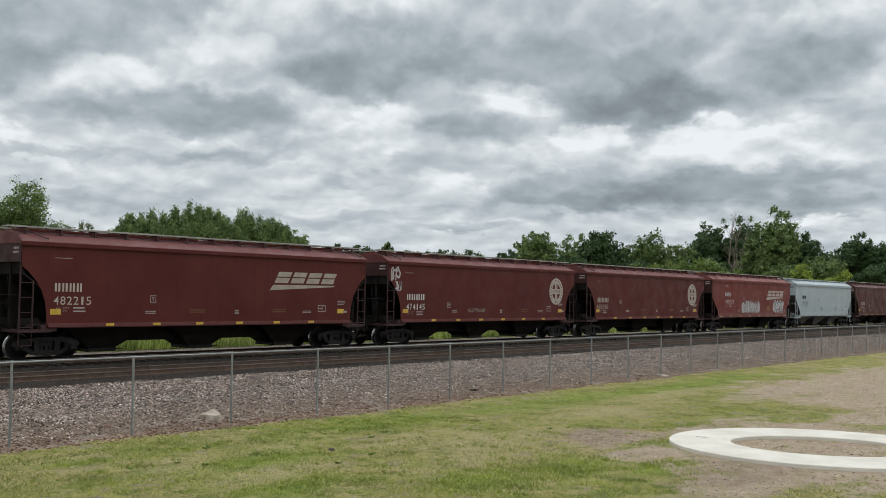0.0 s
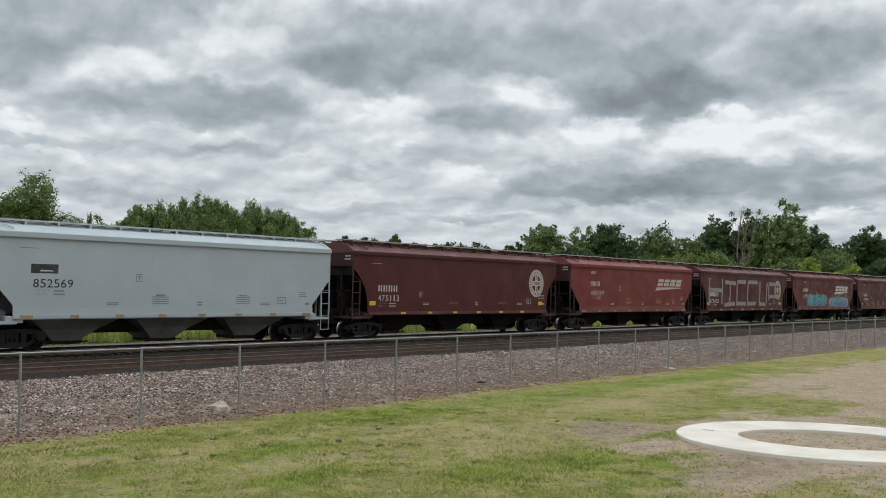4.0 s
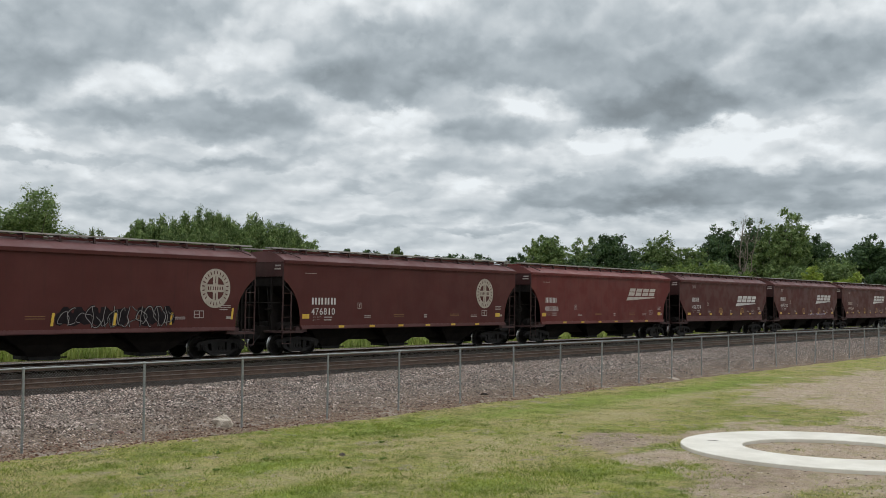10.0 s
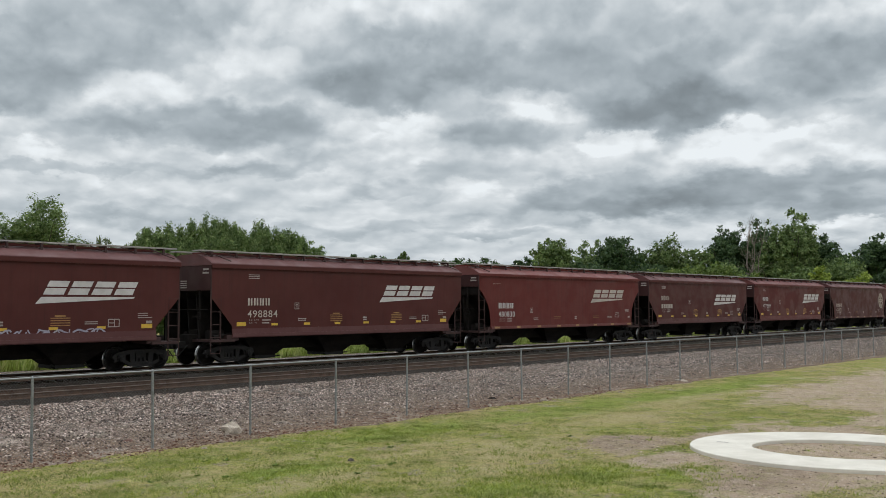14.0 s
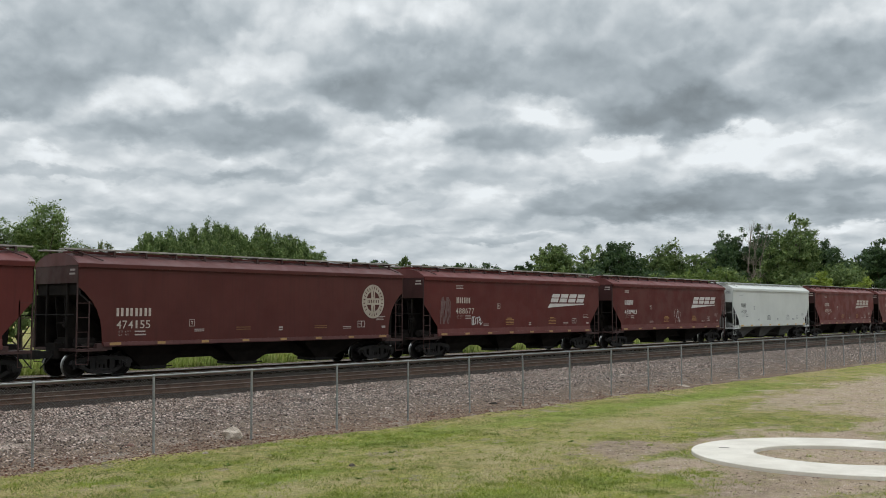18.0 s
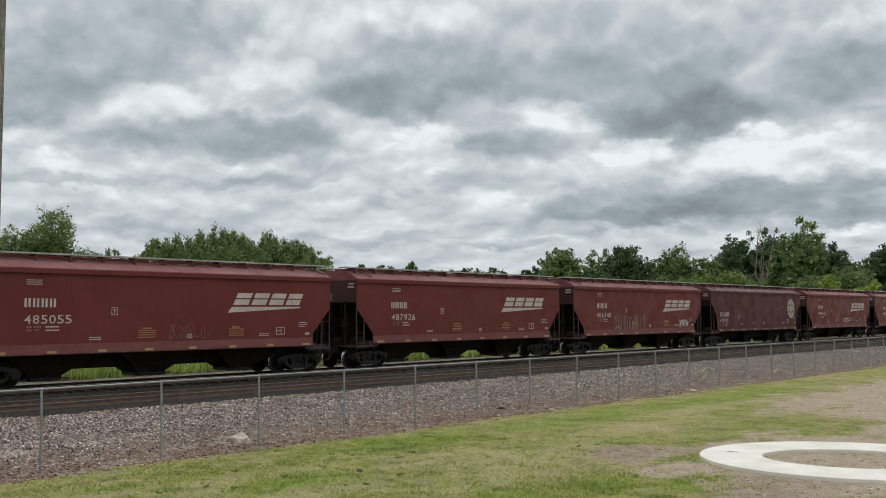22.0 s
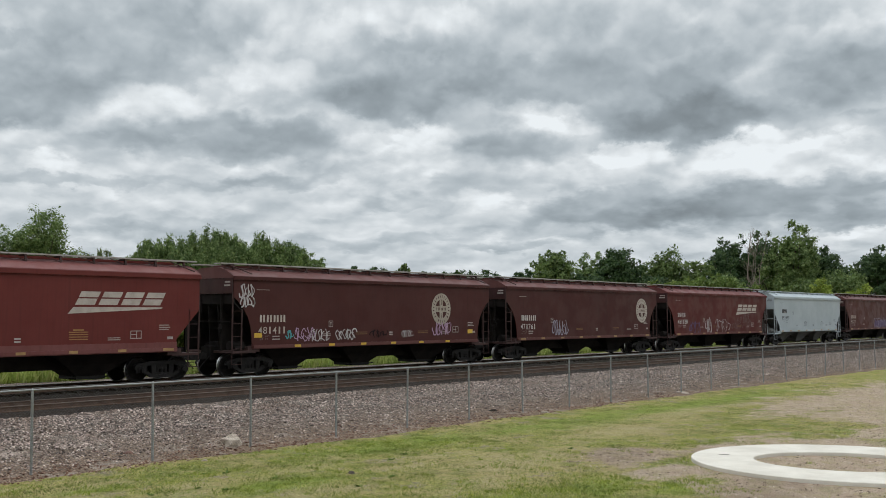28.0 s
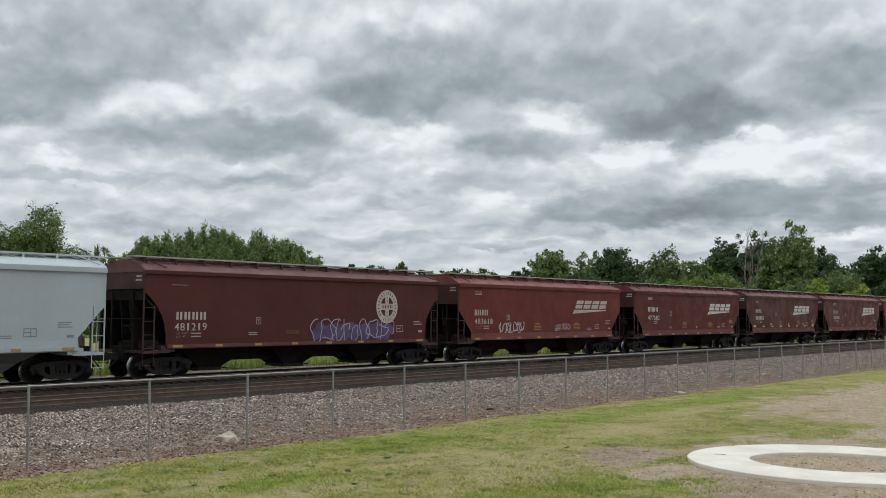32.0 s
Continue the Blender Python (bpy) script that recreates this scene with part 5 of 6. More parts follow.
        part("slope_sheet", Build().prism([(X(CORNER + .06), foot + .03), (X(CORNER + .12), foot + .03), (X(CORNER + .16), 3.03), (X(3.35), 1.2), (X(3.25), 1.15), (X(CORNER + .10), 3.0)], -HALF + .05, HALF - .05), low, car, "sloping end sheet with shade in its dark colour")
        if light:
            rail = Build().box(*sorted((X(CORNER - .05), X(CORNER - .015))), -.98, -.945, 1.08, 4.42)
            rail.tube((X(CORNER - .03), -.96, 4.42), (X(CORNER + .35), -.96, 4.62), .02, 6)
            part("end_rail", rail, pnt, car, "pale steel rail up to the roof")
        plat = Build()
        a, c = sorted((X(CORNER), X(1.95)))
        plat.box(a, c, -HALF, HALF, .98, 1.08)
        a, c = sorted((X(1.55), X(2.15)))
        plat.box(a, c, -HALF + .02, HALF - .02, 1.02, 1.25)
        part("end_platform", plat, pnt if light else M_BRACKET, car, "steel end platform over the bogie")
        em = pnt if light else M_UNDER
        for y in (-.75, .75):
            a, c = sorted((X(CORNER + .02), X(CORNER + .10)))
            part("end_post", Build().box(a, c, y - .04, y + .04, 1.08, foot + .1), low, car)
        part("grab_iron", Build().tube((X(CORNER - .04), -1.5, 2.28), (X(CORNER - .04), 1.5, 2.28), .02, 6), em, car)
        part("draft_box", Build().box(*sorted((X(CORNER + .25), X(CORNER + .95))), -.30, .30, 1.08, 1.45), em, car)
        for s in (-1, 1):
            part("ladder", ladder(X(CORNER + .01), X(CORNER + .47), s * (HALF - .03), 1.04, 2.78, 3.98, 4), pnt if light else M_BRACKET, car, "steel side ladder with rungs")
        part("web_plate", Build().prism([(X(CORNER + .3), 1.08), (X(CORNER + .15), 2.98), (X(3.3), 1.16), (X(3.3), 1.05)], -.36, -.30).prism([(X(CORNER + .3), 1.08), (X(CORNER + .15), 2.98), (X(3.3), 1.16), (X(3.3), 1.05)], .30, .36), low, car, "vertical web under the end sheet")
        # dark plate added on the far side, so no daylight shows through the end
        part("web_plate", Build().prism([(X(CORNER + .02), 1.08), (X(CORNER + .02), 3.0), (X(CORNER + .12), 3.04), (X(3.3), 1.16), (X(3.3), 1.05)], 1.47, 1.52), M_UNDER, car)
        cp = Build().box(*sorted((X(.10), X(.75))), -.12, .12, .72, .98)
        cp.prism([(X(-.02), .70), (X(.16), .70), (X(.22), .84), (X(.16), 1.02), (X(-.02), 1.02)], -.17, .17)
        cp.tube((X(.55), -.32, .85), (X(.12), -.26, .38), .022, 6)
        part("coupler", cp, M_IRON, car, "cast knuckle coupler")
        tr = part("truck", BOLSTER, M_IRON, car, "cast iron two-axle bogie")
        tr.matrix_basis = pose(X(TRUCK), 0, 0)
        for y in (-1.0, 1.0):
            part("side_frame", SIDE_FRAME, M_IRON, tr).matrix_basis = pose(0, y * 1.03, 0, 0, 0, 0 if y < 0 else 180)
        for x in (-.89, .89):
            w = part("wheelset", WHEELSET, M_WHEEL, tr, "steel wheels with worn bright rims")
            w.matrix_parent_inverse = pose(x, 0, .457)
    # brake gear on the left end
    part("brake_wheel", Build().lathe([(.15, -.01), (.17, .0), (.15, .02), (.13, .0)], 16).tube((-.15, .0, 0), (.15, .0, 0), .012, 5).tube((0, 0, -.15), (0, 0, .15), .012, 5).tube((0, 0, 0), (0, .3, 0), .03, 6), M_UNDER, car, "hand brake wheel").matrix_basis = pose(CORNER - .1, -.9, 2.0, 0, 0, 90)
    part("air_reservoir", Build().tube((1.05, -.95, 1.27), (1.75, -.95, 1.27), .19, 12), M_LOWGREY if light else M_UNDER, car, "brake air tank")
    part("brake_cylinder", Build().tube((1.2, .8, 1.23), (1.7, .8, 1.23), .15, 10), M_LOWGREY if light else M_UNDER, car)
    part("control_valve", Build().tube((1.1, -1.3, 1.16), (1.6, -1.3, 1.22), .08, 8), M_LOWGREY if light else M_UNDER, car)
    part("centre_sill", Build().box(.6, L - .6, -.32, .32, .70, 1.26).box(3.2, L - 3.2, -.42, .42, .56, 1.26), M_UNDER, car)
    part("floor", Build().box(1.9, L - 1.9, -HALF + .08, HALF - .08, 1.24, 1.30), M_UNDER, car)
    pitch = (L - 4.9) / 3
    for i in range(3):
        m = 2.22 + pitch * (i + .5)
        t = pitch * .47
        rows = ((t, 1.50, 1.24), (t * .56, .92, .74), (.52, .62, .31))
        bay = Build().add([(m + sx * a, sy * w, z) for a, w, z in rows for sx, sy in ((-1, -1), (1, -1), (1, 1), (-1, 1))],
                          [(4 * k + n, 4 * k + (n + 1) % 4, 4 * k + 4 + (n + 1) % 4, 4 * k + 4 + n) for k in (0, 1) for n in range(4)] + [(3, 2, 1, 0), (8, 9, 10, 11)])
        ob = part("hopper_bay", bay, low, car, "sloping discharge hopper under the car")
        gate = Build().box(m - .54, m + .54, -.64, .64, .19, .31).tube((m - .86, -.60, .27), (m + .86, -.60, .27), .026, 6)
        gate.box(m - .66, m - .58, -.52, -.44, .20, .34).box(m + .58, m + .66, -.52, -.44, .20, .34)
        part("outlet_gate", gate, M_IRON if not light else M_UNDER, ob)
    return car


# position of each gap at the start, and of what is coupled on beyond
GAPS = [32.98, 51.06, 69.13, 86.6, 103.45, 121.6, 139.12, 157.22, 174.7, 191.53, 209.62, 227.74, 245.78, 262.77, 279.58, 296.42, 314.38, 331.22, 348.17, 366.27, 383.87, 401.31, 418.24, 435.86, 453.34, 470.94, 489.09, 506.63, 524.22, 541.8, 559.89, 578.0, 596.21, 613.17, 631.39, 649.22, 666.67]
SPEED, GAIN = 18.284, 0.0178
# kind, tone, emblem (s: slanted bar and wedge, c: round), number
CONSIST = [("o", "m", "s", "482215"), ("o", "m", "c", "474145"), ("o", "m", "c", "476590"), ("m", "b", "s", "485722"), ("w", "w", "", "852569"), ("o", "d", "c", "475113"), ("m", "b", "s", "485919"),
           ("o", "d", "c", "473453"), ("m", "m", "s", "487683"), ("n", "d", "s", "490476"), ("o", "d", "c", "478063"), ("o", "d", "c", "476810"), ("o", "o", "s", "480386"), ("n", "d", "s", "496774"),
           ("n", "d", "s", "495720"), ("n", "d", "s", "498884"), ("o", "o", "s", "480830"), ("n", "d", "s", ""), ("n", "m", "s", "477389"), ("o", "d", "c", "474155"), ("m", "m", "s", "488677"),
           ("m", "m", "s", "488983"), ("w", "c", "", "447315"), ("m", "r", "s", "485055"), ("m", "r", "s", "487926"), ("m", "r", "s", "486148"), ("o", "d", "c", "478905"), ("m", "r", "s", "484395"),
           ("m", "r", "s", "486547"), ("m", "r", "s", "486001"), ("o", "k", "c", "481411"), ("o", "k", "c", "471761"), ("o", "m", "s", "481188"), ("w", "w", "", "852490"), ("o", "d", "c", "481219"),
           ("m", "r", "s", "483618"), ("m", "m", "s", "477582"), ("n", "d", "s", ""), ("m", "m", "s", ""), ("m", "r", "s", ""), ("m", "m", "s", ""), ("m", "m", "s", "")]
made, cars = {}, []
for i, (kind, tone, emblem, number) in enumerate(CONSIST):
    if i == 0:
        left = GAPS[0] - LEN[kind]
    elif i <= len(GAPS):
        left = GAPS[i - 1]
    else:
        left = cars[-1][1] + LEN[CONSIST[i - 1][0]]
    if (kind, tone) in made:
        ob = copy_thing(made[kind, tone], pose(left, 33.84, 0))
    else:
        ob = made[kind, tone] = hopper_car(kind, tone)
        ob.matrix_basis = pose(left, 33.84, 0)
    cars.append((ob, left, kind, tone, emblem, number))
for left, kind, tone in ((GAPS[0] - LEN["o"] - LEN["m"], "m", "m"),):
    cars.append((copy_thing(made[kind, tone], pose(left, 33.84, 0)), left, kind, tone, "s", ""))

# ---------------------------------------------------------------- markings on the cars
GLYPH = {}


def glyph(ch, bold):
    if (ch, bold) not in GLYPH:
        cu = bpy.data.curves.new("glyph", "FONT")
        cu.body, cu.size, cu.resolution_u, cu.offset = ch, 1.0, 3, bold
        tmp = bpy.data.objects.new("glyph", cu)
        me = bpy.data.meshes.new_from_object(tmp)
        GLYPH[ch, bold] = ([(q.co.x, q.co.y) for q in me.vertices], [tuple(p.vertices) for p in me.polygons])
        bpy.data.objects.remove(tmp)
        bpy.data.meshes.remove(me)
        bpy.data.curves.remove(cu)
    return GLYPH[ch, bold]


SIDE = -HALF - .006


def digits(text, x0, x1, z, height, bold=0.002):
    """Figures on the near side, from x0 to x1 on the line z."""
    b = Build()
    step = (x1 - x0) / len(text)
    for i, ch in enumerate(text):
        vs, fs = glyph(ch, bold)
        lo, hi = min(p[0] for p in vs), max(p[0] for p in vs)
        top = max(p[1] for p in vs)
        w = step * .80
        if ch == "1":
            w *= .42
        k = x0 + step * i + (step * .80 - w) / 2
        b.add([(k + (p - lo) / (hi - lo) * w, SIDE, z + q / top * height) for p, q in vs], fs)
    return b


def small_text(b, text, x, z, h, adv):
    """Small upright letters of height h, one every adv."""
    for i, ch in enumerate(text):
        if ch == " ":
            continue
        vs, fs = glyph(ch, 0.0)
        lo, hi = min(p[0] for p in vs), max(p[0] for p in vs)
        b.add([(x + adv * i + (p - lo) / (hi - lo) * adv * .74, SIDE, z + q / .73 * h) for p, q in vs], fs)
    return b


def flat(*polys, y=SIDE):
    b = Build()
    for p in polys:
        b.add([(x, y, z) for x, z in p], [tuple(range(len(p)))])
    return b


def bar(x0, x1, z0, z1, slant=0.0):
    return [(x0, z0), (x1, z0), (x1 + slant, z1), (x0 + slant, z1)]


def frame_box(x0, x1, z0, z1, w):
    return [bar(x0, x1, z0, z0 + w), bar(x0, x1, z1 - w, z1), bar(x0, x0 + w, z0 + w, z1 - w), bar(x1 - w, x1, z0 + w, z1 - w)]


def ribbon(b, pts, w, y=SIDE):
    """A painted stroke along pts."""
    n = len(pts)
    vs = []
    for i, p in enumerate(pts):
        a, c = pts[max(0, i - 1)], pts[min(n - 1, i + 1)]
        dx, dz = c[0] - a[0], c[1] - a[1]
        k = math.hypot(dx, dz) or 1.0
        vs += [(p[0] - dz / k * w / 2, y, p[1] + dx / k * w / 2), (p[0] + dz / k * w / 2, y, p[1] - dx / k * w / 2)]
    b.add(vs, [(2 * i, 2 * i + 1, 2 * i + 3, 2 * i + 2) for i in range(n - 1)])


def scrawl(x0, x1, z0, z1, w, seed, loops=8):
    """Overlapping looped strokes, as sprayed by hand, one by one."""
    r = random.Random(seed)
    strokes = []
    step = (x1 - x0) / loops
    for i in range(loops):
        cx, cz = x0 + step * (i + .5), (z0 + z1) / 2 + r.uniform(-.12, .12) * (z1 - z0)
        a0, turn = r.uniform(0, 6.28), r.uniform(3.2, 6.6) * r.choice((-1, 1))
        ax, bz = step * r.uniform(.45, .75), (z1 - z0) * r.uniform(.28, .5)
        k2, ph = r.uniform(1.5, 3.0), r.uniform(0, 6.28)
        pts = []
        for s in range(15):
            a = a0 + turn * s / 14
            pts.append((cx + ax * math.cos(a) * (1 + .35 * math.sin(k2 * a + ph)), min(z1, max(z0, cz + bz * math.sin(a) * (1 + .3 * math.cos(k2 * a + ph))))))
        b = Build()
        strokes.append(b)
        ribbon(b, pts, w * r.uniform(.7, 1.3))
        if r.random() < .5:
            xx = cx + r.uniform(-.3, .3) * step
            ribbon(b, [(xx, z0), (xx + r.uniform(-.1, .1), (z0 + z1) / 2), (xx + r.uniform(-.1, .1), z1)], w)
    return strokes


def fill(x0, x1, z0, z1, seed, count=9, y=SIDE + .003):
    """Bulging filled shapes behind the strokes, one by one."""
    r = random.Random(seed)
    shapes = []
    step = (x1 - x0) / count
    for i in range(count):
        cx, cz = x0 + step * (i + .5), (z0 + z1) / 2
        ph = r.uniform(0, 6.28)
        pts = []
        for s in range(18):
            a = 6.28318 * s / 18
            k = 1 + .22 * math.sin(3 * a + ph) + .12 * math.sin(5 * a + 2 * ph)
            pts.append((cx + step * .72 * k * math.cos(a), min(z1, max(z0, cz + (z1 - z0) * .46 * k * math.sin(a)))))
        shapes.append(Build().add([(p, y + .0004 * i, q) for p, q in pts], [tuple(range(18))]))
    return shapes


def spikes(x0, x1, z0, z1, seed, count):
    """Overlapping jagged filled shapes, one by one."""
    r = random.Random(seed)
    shapes = []
    step = (x1 - x0) / count
    for i in range(count):
        cx, cz = x0 + step * (i + .5), z0 + (z1 - z0) * r.uniform(.40, .50)
        top = (z1 - cz) * (.55 + .45 * r.random())
        pts = []
        for s in range(22):
            a = 6.28318 * s / 22
            k = (.78 if s % 2 else 1.0) * r.uniform(.85, 1.1)
            dz = math.sin(a)
            pts.append((cx + step * .78 * k * math.cos(a), min(z1, max(z0, cz + (top if dz > 0 else cz - z0) * k * dz))))
        shapes.append(Build().add([(p, SIDE, q) for p, q in pts], [tuple(range(22))]))
    return shapes


def emblem_round(L, back):
    """A cream disc with a cross in its middle, and the dark marks on it, in plain shapes."""
    b, d = Build(), Build()
    cx, cz, rx, rz = L - back, 2.85, .72, .79
    n = 36
    vs = []
    for i in range(n):
        c, s = math.cos(6.28318 * i / n), math.sin(6.28318 * i / n)
        vs += [(cx + rx * .60 * c, SIDE, cz + rz * .60 * s), (cx + rx * c, SIDE, cz + rz * s)]
    b.add(vs, [(2 * i, 2 * i + 1, (2 * i + 3) % (2 * n), (2 * i + 2) % (2 * n)) for i in range(n)])
    for x0, x1, z0, z1 in ((-.17, .17, -.62, .62), (-.62, -.17, -.19, .19), (.17, .62, -.19, .19)):
        b.add([(cx + rx * p, SIDE, cz + rz * q) for p, q in ((x0, z0), (x1, z0), (x1, z1), (x0, z1))], [(0, 1, 2, 3)])
    for i in range(24):
        if i in (15, 20):
            continue
        a0, a1 = 6.28318 * (i + .37) / 24, 6.28318 * (i + .63) / 24
        q = [(cx + rx * k * math.cos(a), SIDE - .003, cz + rz * k * math.sin(a)) for k, a in ((.72, a0), (.88, a0), (.88, a1), (.72, a1))]
        d.add(q, [(0, 1, 2, 3)])
    for k in range(7):
        x = cx + rx * (-.5 + .155 * k)
        d.add([(x, SIDE - .003, cz - .07), (x + .045, SIDE - .003, cz - .07), (x + .045, SIDE - .003, cz + .07), (x, SIDE - .003, cz + .07)], [(0, 1, 2, 3)])
    for p, q in ((.25, .6), (-.6, -.25)):
        d.add([(cx - .018, SIDE - .003, cz + rz * p), (cx + .018, SIDE - .003, cz + rz * p), (cx + .018, SIDE - .003, cz + rz * q), (cx - .018, SIDE - .003, cz + rz * q)], [(0, 1, 2, 3)])
    return b, d


def emblem_slant(L, back, rise):
    """Four slanted blocks, each slit in two, over a long wedge."""
    x0, x1, z0, z1 = L - back, L - back + 3.55, 2.90 + rise, 3.38 + rise
    step = (x1 - x0) / 4
    lean = lambda z: .50 * (z - z0)
    w0 = L - back - .26
    wedge = Build().add([(p, SIDE, q + rise) for p, q in ((w0, 2.58), (w0 + 3.72, 2.77), (w0 + 3.78, 2.83), (w0 + .2, 2.82))], [(0, 1, 2, 3)])
    bars = []
    for i in range(4):
        a, c = x0 + step * i, x0 + step * (i + .84)
        m0, m1 = z0 + (z1 - z0) * .47, z0 + (z1 - z0) * .57
        for lo, hi, l, r in ((z0, m0, a, c), (m1, z1, a, c)):
            bars.append(Build().add([(l + lean(lo), SIDE, lo), (r + lean(lo), SIDE, lo), (r + lean(hi), SIDE, hi), (l + lean(hi), SIDE, hi)], [(0, 1, 2, 3)]))
    return wedge, bars


SHARED = {}


def shared(key, build, material):
    """One mesh for all alike pieces of one material."""
    key = (*key, material.name)
    if key not in SHARED:
        SHARED[key] = build.mesh(key[0], material)
    return SHARED[key]


# where the lettering stands, car by car
PLACES = {}


def lettering(car, initials, number, square):
    """Initials and number: left, right and foot; square mark: left and foot."""
    PLACES[car] = (initials, number, square)


lettering(0, (2.0, 3.09, 2.41), (1.97, 3.44, 1.95), (5.82, 2.04))
lettering(1, (2.14, 3.53, 2.25), (2.11, 3.53, 1.77), (5.25, 1.85))
lettering(2, (2.02, 3.44, 2.23), (1.93, 3.35, 1.8), (4.78, 2.13))
lettering(3, (3.09, 4.23, 2.81), (3.09, 4.77, 2.25), (6.56, 2.54))
lettering(6, (3.04, 4.17, 2.79), (3.06, 4.65, 2.22), (6.47, 2.53))
lettering(7, (2.31, 3.8, 2.24), (2.25, 3.82, 1.75), (5.6, 1.9))
lettering(8, (3.24, 4.42, 2.77), (3.25, 4.98, 2.24), (6.5, 2.52))
lettering(9, (2.62, 3.77, 2.43), (2.59, 4.19, 1.97), (5.1, 2.2))
lettering(10, (2.38, 3.85, 2.2), (2.33, 3.75, 1.75), (5.35, 1.99))
lettering(11, (2.39, 3.9, 2.22), (2.37, 3.81, 1.77), (5.18, 2.03))
lettering(12, (2.21, 3.39, 2.39), (2.13, 3.57, 1.9), (5.25, 2.0))
lettering(13, (2.72, 3.84, 2.56), (2.7, 4.12, 2.03), (5.13, 2.27))
lettering(14, (2.18, 3.32, 2.74), (2.19, 3.8, 2.19), (4.2, 2.48))
lettering(15, (2.56, 3.76, 2.44), (2.54, 4.15, 1.95), (5.03, 2.28))
lettering(18, (2.4, 3.54, 2.76), (2.42, 3.96, 2.2), (5.74, 2.51))
lettering(19, (2.28, 3.8, 2.23), (2.29, 3.72, 1.78), (5.38, 1.82))
lettering(20, (3.24, 4.4, 2.8), (3.18, 4.71, 2.26), (6.62, 2.52))
lettering(21, (2.24, 3.34, 2.78), (2.21, 3.82, 2.18), (5.46, 2.5))
lettering(22, (2.25, 3.12, 2.65), (2.23, 3.28, 2.17), (4.5, 2.47))
lettering(23, (3.08, 4.26, 2.78), (3.09, 4.82, 2.22), (6.27, 2.5))
lettering(24, (2.98, 4.1, 2.77), (3.0, 4.68, 2.21), (6.45, 2.5))
lettering(25, (3.25, 4.44, 2.81), (3.21, 4.9, 2.25), (6.51, 2.52))
lettering(26, (2.26, 3.73, 2.24), (2.19, 3.59, 1.79), (5.2, 2.02))
lettering(27, (3.31, 4.45, 2.83), (3.28, 5.03, 2.28), (6.42, 2.55))
lettering(30, (2.13, 3.57, 2.24), (2.05, 3.57, 1.76), (5.95, 2.01))
lettering(31, (2.16, 3.59, 2.24), (2.08, 3.53, 1.76), (4.98, 2.1))
lettering(32, (2.24, 3.4, 2.42), (2.22, 3.7, 1.95), (6.1, 2.03))
lettering(33, (2.35, 3.35, 2.73), (2.31, 3.88, 2.2), (4.58, 2.59))
lettering(34, (2.17, 3.61, 2.25), (2.1, 3.62, 1.83), (6.0, 2.06))
lettering(35, (2.07, 3.26, 2.46), (2.07, 3.65, 2.0), (4.85, 2.22))
lettering(36, (2.55, 3.94, 2.76), (2.54, 4.16, 2.2), (5.6, 2.5))
# how far the emblem lies from the right end, and its height, where they differ from the usual
EMBLEM = {9: (6.53, .10), 12: (6.48, .0), 0: (6.27, .02), 13: (6.49, -.33), 14: (6.2, -.07), 18: (5.78, -.02), 17: (6.3, -.18), 32: (6.28, 0.0)}


